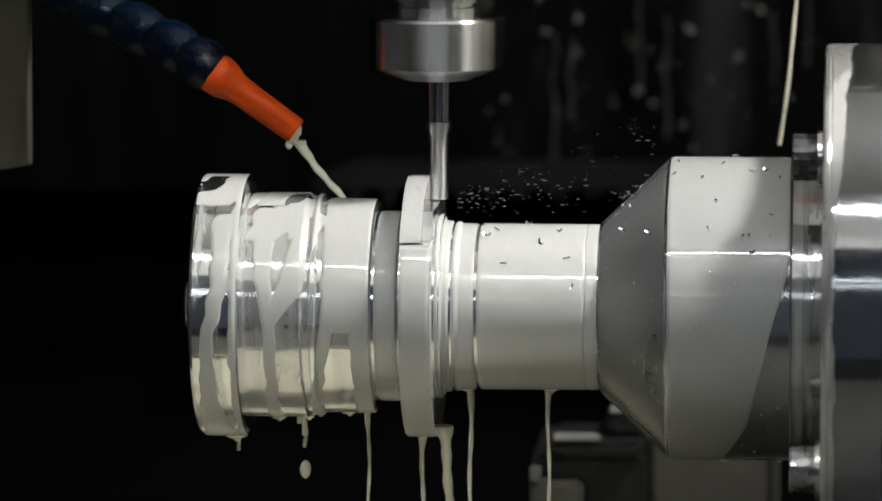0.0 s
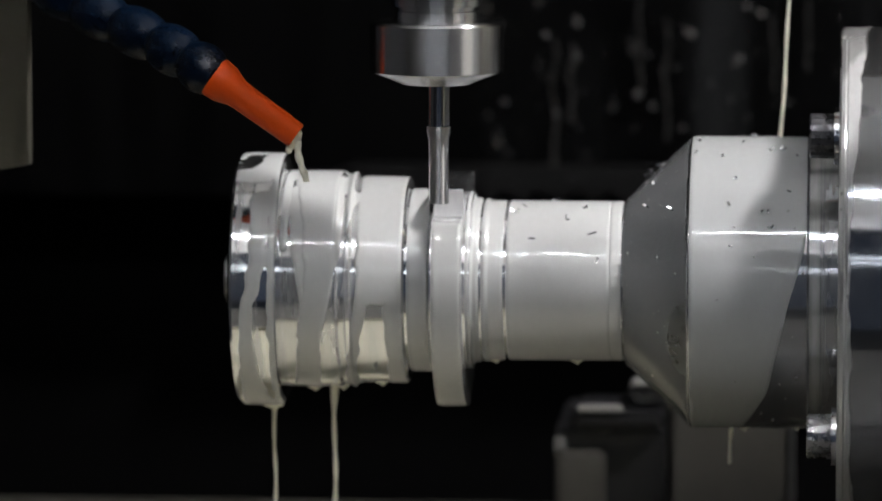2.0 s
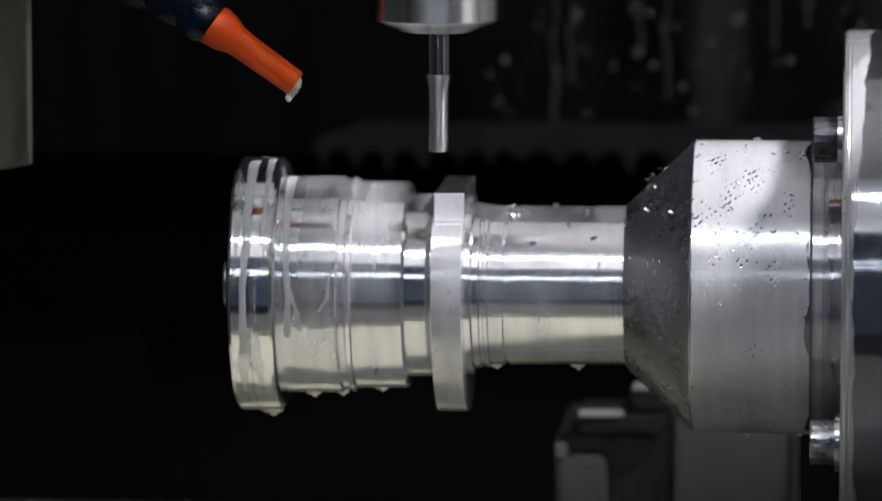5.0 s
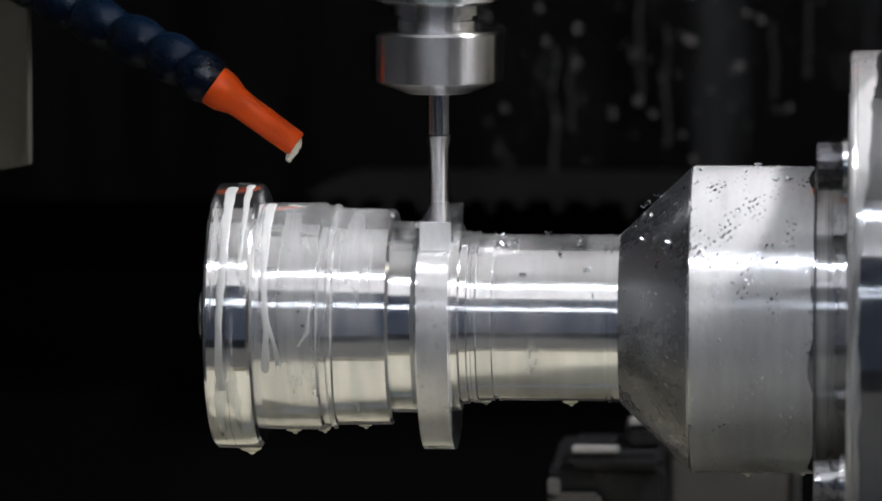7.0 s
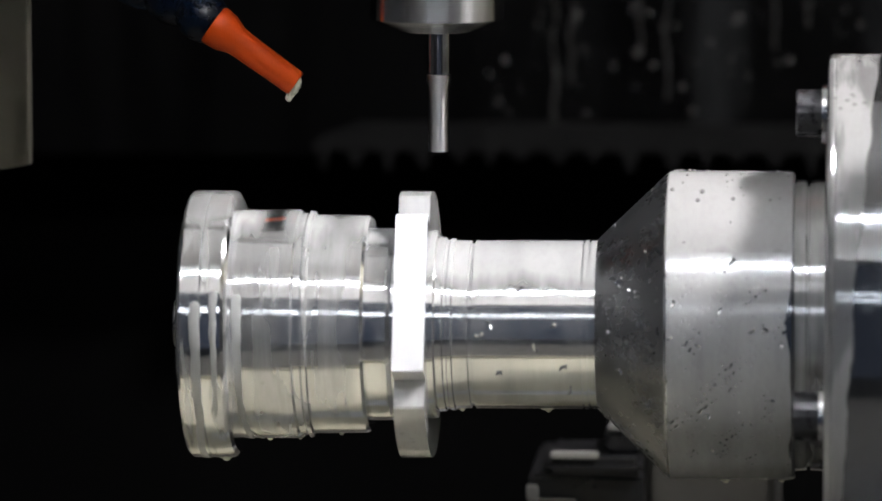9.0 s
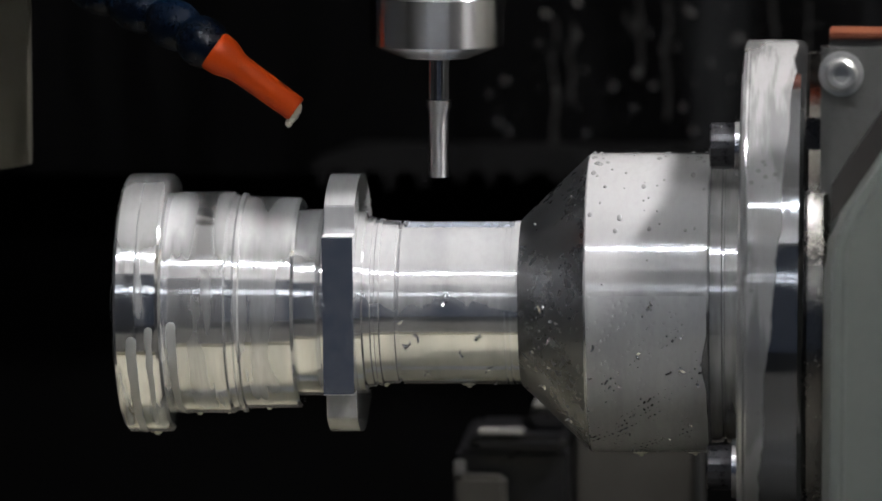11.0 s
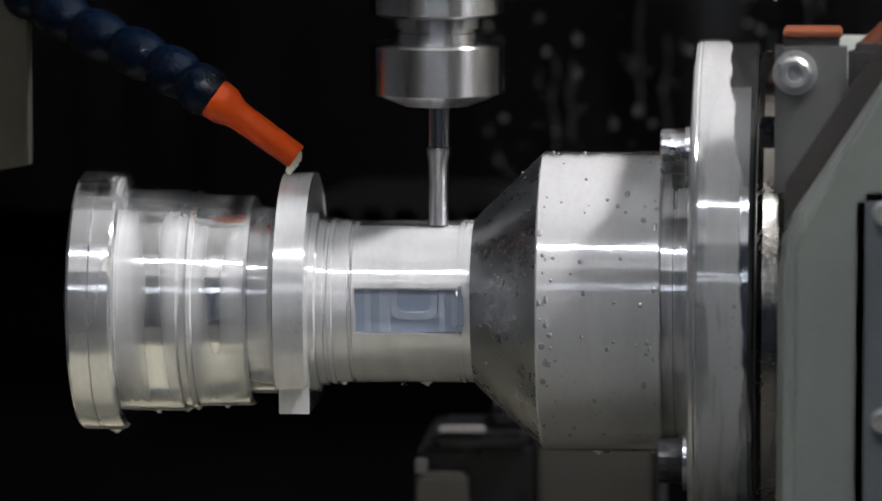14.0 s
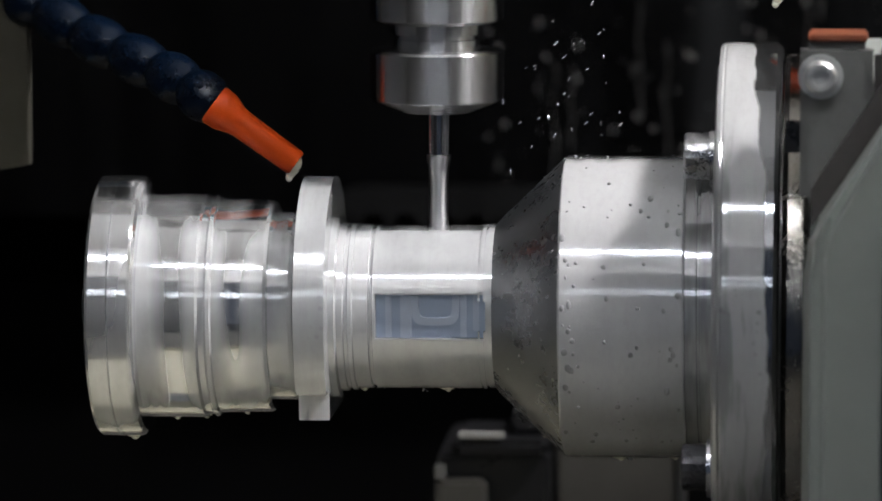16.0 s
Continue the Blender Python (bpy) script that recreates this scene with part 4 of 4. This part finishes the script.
runs = [(stream(-0.1450, 0.0, -0.0505, 0.060, 0.0009), 0.72, 1.12), (stream(-0.1180, 0.0, -0.044, 0.060, 0.0009), 0.68, 1.2),
        (stream(-0.1455, 0.0, -0.0505, 0.050, 0.0008), 1.7, 2.65), (stream(-0.1200, 0.0, -0.044, 0.055, 0.0010), 1.7, 3.1),
        (stream(0.0470, 0.0, -0.0600, 0.042, 0.0009), 1.9, 2.75), (stream(0.0560, 0.0, -0.0600, 0.042, 0.0010), 2.2, 4.1)]
jet = stream(-0.0601, TY, 0.0655, 0.0246, 0.0019, 0.0200, label="milky jet of coolant leaving the orange nozzle")
early_film, sheets, broad_run, haze, late_film = coolant_films()
loose = chips()
stock = flange_stock()
nozzle_threads = [(stream(-0.0612, TY, 0.0890, 0.0480, 0.0009, -0.0004, label="thin milky thread of coolant falling from the raised nozzle"), 1.45, 1.62),
                  (stream(-0.0600, TY, 0.0690, 0.0300, 0.0010, -0.0006, label="thin milky thread of coolant falling from the nozzle"), 0.35, 0.8),
                  (stream(-0.0606, TY, 0.0700, 0.0200, 0.0015, 0.0045, label="milky thread of coolant falling from the nozzle"), 1.75, 2.7),
                  (stream(-0.0606, TY, 0.0610, 0.0085, 0.0010, -0.0004, bead_at=0.0085, label="milky drop of coolant stretching from the nozzle"), 7.15, 8.15)]
mist = spray()
late_drops = flung()
pours = [stream(0.1440, 0.155, 0.1400, 0.089, 0.0007, -0.010, label="thin milky thread of coolant falling behind the hub"),
         stream(0.1300, 0.155, 0.1400, 0.089, 0.0007, -0.006, label="thin milky thread of coolant falling behind the hub")]


def motions():
    """Table feed, rotary axis and spindle height."""
    feed = [  # seconds, millimetres across and away
            (0.0, 62.3, 11.4), (0.5, 65.6, 28.9), (0.8, 68.4, 78.0), (1.0, 69.1, 41.4), (1.2, 70.4, 16.5), (1.3, 70.2, 1.5), (1.4, 69.4, -4.0),
            (1.5, 61.2, 82.3), (1.6, 62.2, 84.0), (1.8, 67.4, 88.0), (2.0, 68.4, 92.0), (2.5, 65.9, 91.7), (3.0, 65.6, 91.6), (3.5, 62.9, 91.6),
            (4.0, 62.4, 91.3), (4.5, 61.2, 91.3), (4.8, 69.8, 78.0), (5.0, 69.8, 77.0), (5.1, 71.9, -20.0), (5.2, 71.4, -25.9),
            (6.2, 65.0, -26.0), (7.0, 72.0, -20.0), (7.3, 72.0, -16.0), (7.5, 63.3, -34.0), (7.7, 71.5, -22.0), (8.0, 63.3, -34.0),
            (8.2, 71.5, -24.0), (8.4, 61.5, -33.0), (8.5, 63.4, -37.0), (8.8, 63.8, -36.0), (9.1, 63.8, -36.0), (9.2, 44.4, -17.2), (9.3, 24.5, 1.5),
            (9.4, 24.2, 12.8), (9.5, 17.0, 10.5), (9.6, 15.1, 6.4), (9.7, 23.3, 5.2), (9.8, 31.1, 7.7), (9.9, 30.6, 22.8), (10.0, 23.3, 26.0),
            (10.1, 8.5, 15.3), (10.2, 8.4, 7.7), (10.5, 30.0, 0.0), (10.8, 36.0, 34.0), (11.2, 20.0, 16.0), (11.9, 20.0, 16.0), (12.3, 20.5, 25.8),
            (12.4, 20.6, 11.1), (12.5, 20.8, -5.1), (12.6, 27.8, -6.4), (12.7, 28.1, 9.9), (12.8, 27.9, 22.7), (12.9, 27.1, 37.5), (13.0, 15.5, 36.5),
            (13.1, 15.6, 19.8), (13.2, 15.5, 5.2), (13.3, 16.6, -9.1), (13.4, 29.9, -8.0), (13.5, 33.1, 3.0), (13.6, 32.8, 17.6), (13.7, 32.6, 34.2),
            (13.8, 27.9, 43.1), (13.9, 12.7, 41.9), (14.0, 10.5, 28.7), (14.1, 10.7, 13.9), (14.2, 10.9, -0.6), (14.3, 16.8, -10.9), (14.4, 30.1, -9.8),
            (14.5, 37.8, 0.4), (14.6, 37.5, 14.3), (14.7, 37.1, 30.8), (14.8, 37.1, 45.8), (14.9, 26.0, 50.5), (15.0, 12.7, 48.5), (15.2, 5.9, 22.7),
            (15.4, 5.8, -8.2), (15.5, 17.7, -8.3), (15.6, 23.5, -6.8), (15.8, 22.7, 25.9), (16.0, 20.3, 13.4)]
    turn = [  # seconds, degrees
            (0.0, 0), (8.6, 0), (8.8, 29), (9.0, 65), (9.1, 86), (9.2, 90), (11.1, 90), (11.3, 120), (11.5, 160), (11.7, 180), (16.0, 180)]
    rise = [  # seconds, millimetres above the deepest working height
            (0.0, 10.5), (1.0, 10.7), (1.3, 10.9), (1.4, 29.8), (1.5, 29.8), (1.6, 9.3), (2.0, 8.7), (2.5, 7.1), (3.0, 5.5), (3.5, 3.9), (4.0, 2.1), (4.5, 0.7),
            (4.9, 0.5), (5.0, 29.8), (5.1, 29.8), (5.2, 10.3), (6.0, 8.0), (7.3, 3.4), (7.5, 2.1), (8.0, 0.7), (8.4, -0.9), (8.5, -1.1), (8.6, 29.8), (9.2, 29.8),
            (9.3, 0.7), (9.5, 0.7), (10.0, 1.1), (10.2, 1.1), (10.9, 0.2), (11.05, 29.8), (11.75, 29.8), (11.9, 0.0), (12.3, 0.0), (15.5, 0.0), (15.8, -1.1), (16.0, -2.7)]

    def angle(t):
        for (t0, a0), (t1, a1) in zip(turn, turn[1:]):
            if t0 <= t <= t1:
                return a0 + (a1 - a0) * (t - t0) / (t1 - t0)
        return turn[-1][1]

    def place(t):
        for (t0, x0, y0), (t1, x1, y1) in zip(feed, feed[1:]):
            if t0 <= t <= t1:
                k = (t - t0) / (t1 - t0)
                return (x0 + (x1 - x0) * k) / 1000, (y0 + (y1 - y0) * k) / 1000
        return feed[-1][1] / 1000, feed[-1][2] / 1000

    def seat(t):
        """The workpiece's pose: its free end dips by angles fitted to the camera's view."""
        lean = -0.2 - 0.45 * min(1, angle(t) / 90) + 0.15 * max(0, angle(t) / 90 - 1)
        return pose(*place(t), 0.05 * math.sin(radians(lean)), angle(t), lean)

    times = sorted({t for t, *_ in feed} | {t for t, _ in turn})
    walk(plate, [(t, pose(*place(t), 0, angle(t))) for t in times])
    for ob in (work, loose, haze):
        walk(ob, [(t, seat(t)) for t in times])
    for ob in (rotary, table, pan, block, clamp):
        walk(ob, [(t, pose(*place(t), 0)) for t, *_ in feed])
    for ob in (hanging, early_film):
        walk(ob, [(t, pose(*place(t), 0.05 * math.sin(radians(-0.2)), 0, -0.2)) for t, *_ in feed])
    for ob, mid in sheets + broad_run:
        # each band slides round to the underside and drops into the pan
        t0 = 4.5 + 0.0007 * (mid + 82)
        down = 90 + mid
        drop = -(0.164 - max(math.hypot(v.co.y, v.co.z) for v in ob.data.vertices))
        rows = [(0.0, pose(0, 0, 0))]
        if any(ob is b for b, _ in broad_run):
            rows = [(0.0, pose(0, 0, 0, -150)), (1.75, pose(0, 0, 0, -150)), (1.85, pose(0, 0, 0, -95)), (1.95, pose(0, 0, 0, -40)), (2.1, pose(0, 0, 0, -8)), (2.3, pose(0, 0, 0))]
        rows += [(t0, pose(0, 0, 0)), (t0 + 0.07, pose(0, 0, 0, down * 0.35)), (t0 + 0.14, pose(0, 0, -0.001, down * 0.75)), (t0 + 0.2, pose(0, 0, -0.006, down)),
                 (t0 + 0.27, pose(0, 0, 0.4 * drop, down)), (t0 + 0.34, pose(0, 0, drop, down)), (16.0, pose(0, 0, drop, down))]
        walk(ob, rows)
    for ob, _ in late_film:
        walk(ob, [(0.0, pose(0, 0, 0, -178)), (4.42, pose(0, 0, 0, -178)), (4.55, pose(0, 0, 0, -125)), (4.68, pose(0, 0, 0, -70)), (4.8, pose(0, 0, 0, -25)), (4.95, pose(0, 0, 0)), (16.0, pose(0, 0, 0))])
    for ob, t0, t1 in falls:
        rows = [(t, pose(*place(t), -3.0 * max(0, t - t1) ** 1.5 - 0.08 * (t > t1))) for t in (0.0, 0.1, 0.2, 0.3, 0.4, 0.5, 0.6)]
        walk(ob, rows + [(16.0, rows[-1][1])])
    for ob, t0, t1 in runs:
        rows = []
        for t in [k / 10 for k in range(0, 50)]:
            x, y = place(t)
            rows.append((t, pose(x, y, 0.05 * (1 - min(1, max(0, (t - t0) / 0.2))) - 3.0 * max(0, t - t1) ** 1.5)))
        walk(ob, rows + [(16.0, rows[-1][1])])
    rows = [(t, pose(*place(t), 0)) for t in (0.0, 0.2, 0.4, 0.6, 0.7)]
    x, y = place(0.7)
    walk(stock, rows + [(0.8, pose(x, y + 0.03, -0.01, 30)), (0.9, pose(x, y + 0.08, -0.06, 60)), (1.0, pose(x, y + 0.12, -0.16, 100)), (16.0, pose(x, y + 0.12, -0.16, 100))])
    for ob, t0, t1 in nozzle_threads:
        walk(ob, [(0.0, pose(0, 0, 0.2)), (t0 - 0.1, pose(0, 0, 0.2)), (t0, pose(0, 0, 0)), (t1, pose(0, 0, -0.002)), (t1 + 0.1, pose(0, 0, -0.05)), (t1 + 0.25, pose(0, 0, -0.3)), (16.0, pose(0, 0, -0.3))])
    walk(jet, [(0.0, pose(0, 0, 0)), (0.1, pose(0.002, 0, -0.012)), (0.2, pose(0.004, 0.0, -0.035)), (0.4, pose(0.006, 0, -0.16)), (0.6, pose(0.006, 0, -0.6)), (16.0, pose(0.006, 0, -0.6))])
    walk(late_drops, [(0.0, pose(0, 0.02, 0.3)), (15.55, pose(0, 0.02, 0.3)), (15.7, pose(-0.004, 0, 0.01)), (15.85, pose(0, 0, 0.004)), (16.0, pose(0.002, 0, 0))])
    walk(mist, [(0.0, pose(0, 0, 0)), (0.5, pose(0.003, 0, 0.002)), (1.1, pose(0.008, 0, 0.001)), (1.25, pose(0.012, 0, -0.06)), (1.4, pose(0.014, 0, -0.25)), (1.7, pose(0.016, 0, -0.7)), (16.0, pose(0.016, 0, -0.7))])
    walk(pours[0], [(0.0, pose(0, 0, 0)), (0.2, pose(0.002, 0, 0)), (0.3, pose(0.003, 0, -0.06)), (0.45, pose(0.003, 0, -0.25)), (16.0, pose(0.003, 0, -0.25))])
    walk(pours[1], [(0.0, pose(0.008, 0, 0.2)), (1.85, pose(0.008, 0, 0.2)), (1.98, pose(0.010, 0, 0)), (2.2, pose(0.001, 0, 0)), (2.5, pose(-0.004, 0, 0)), (3.0, pose(-0.001, 0, 0)), (3.5, pose(0.002, 0, 0)),
                    (4.1, pose(0.008, 0, 0)), (4.6, pose(0.002, 0, 0)), (4.7, pose(0, 0, -0.06)), (4.85, pose(0, 0, -0.25)), (16.0, pose(0, 0, -0.25))])
    walk(cutter, [(t, pose(-0.0018, TY, 0.0805 + v / 1000)) for t, v in rise])
    for ob in (hose_left, hose_right, cover):
        walk(ob, [(t, pose(0, 0, v / 1000)) for t, v in rise])


motions()
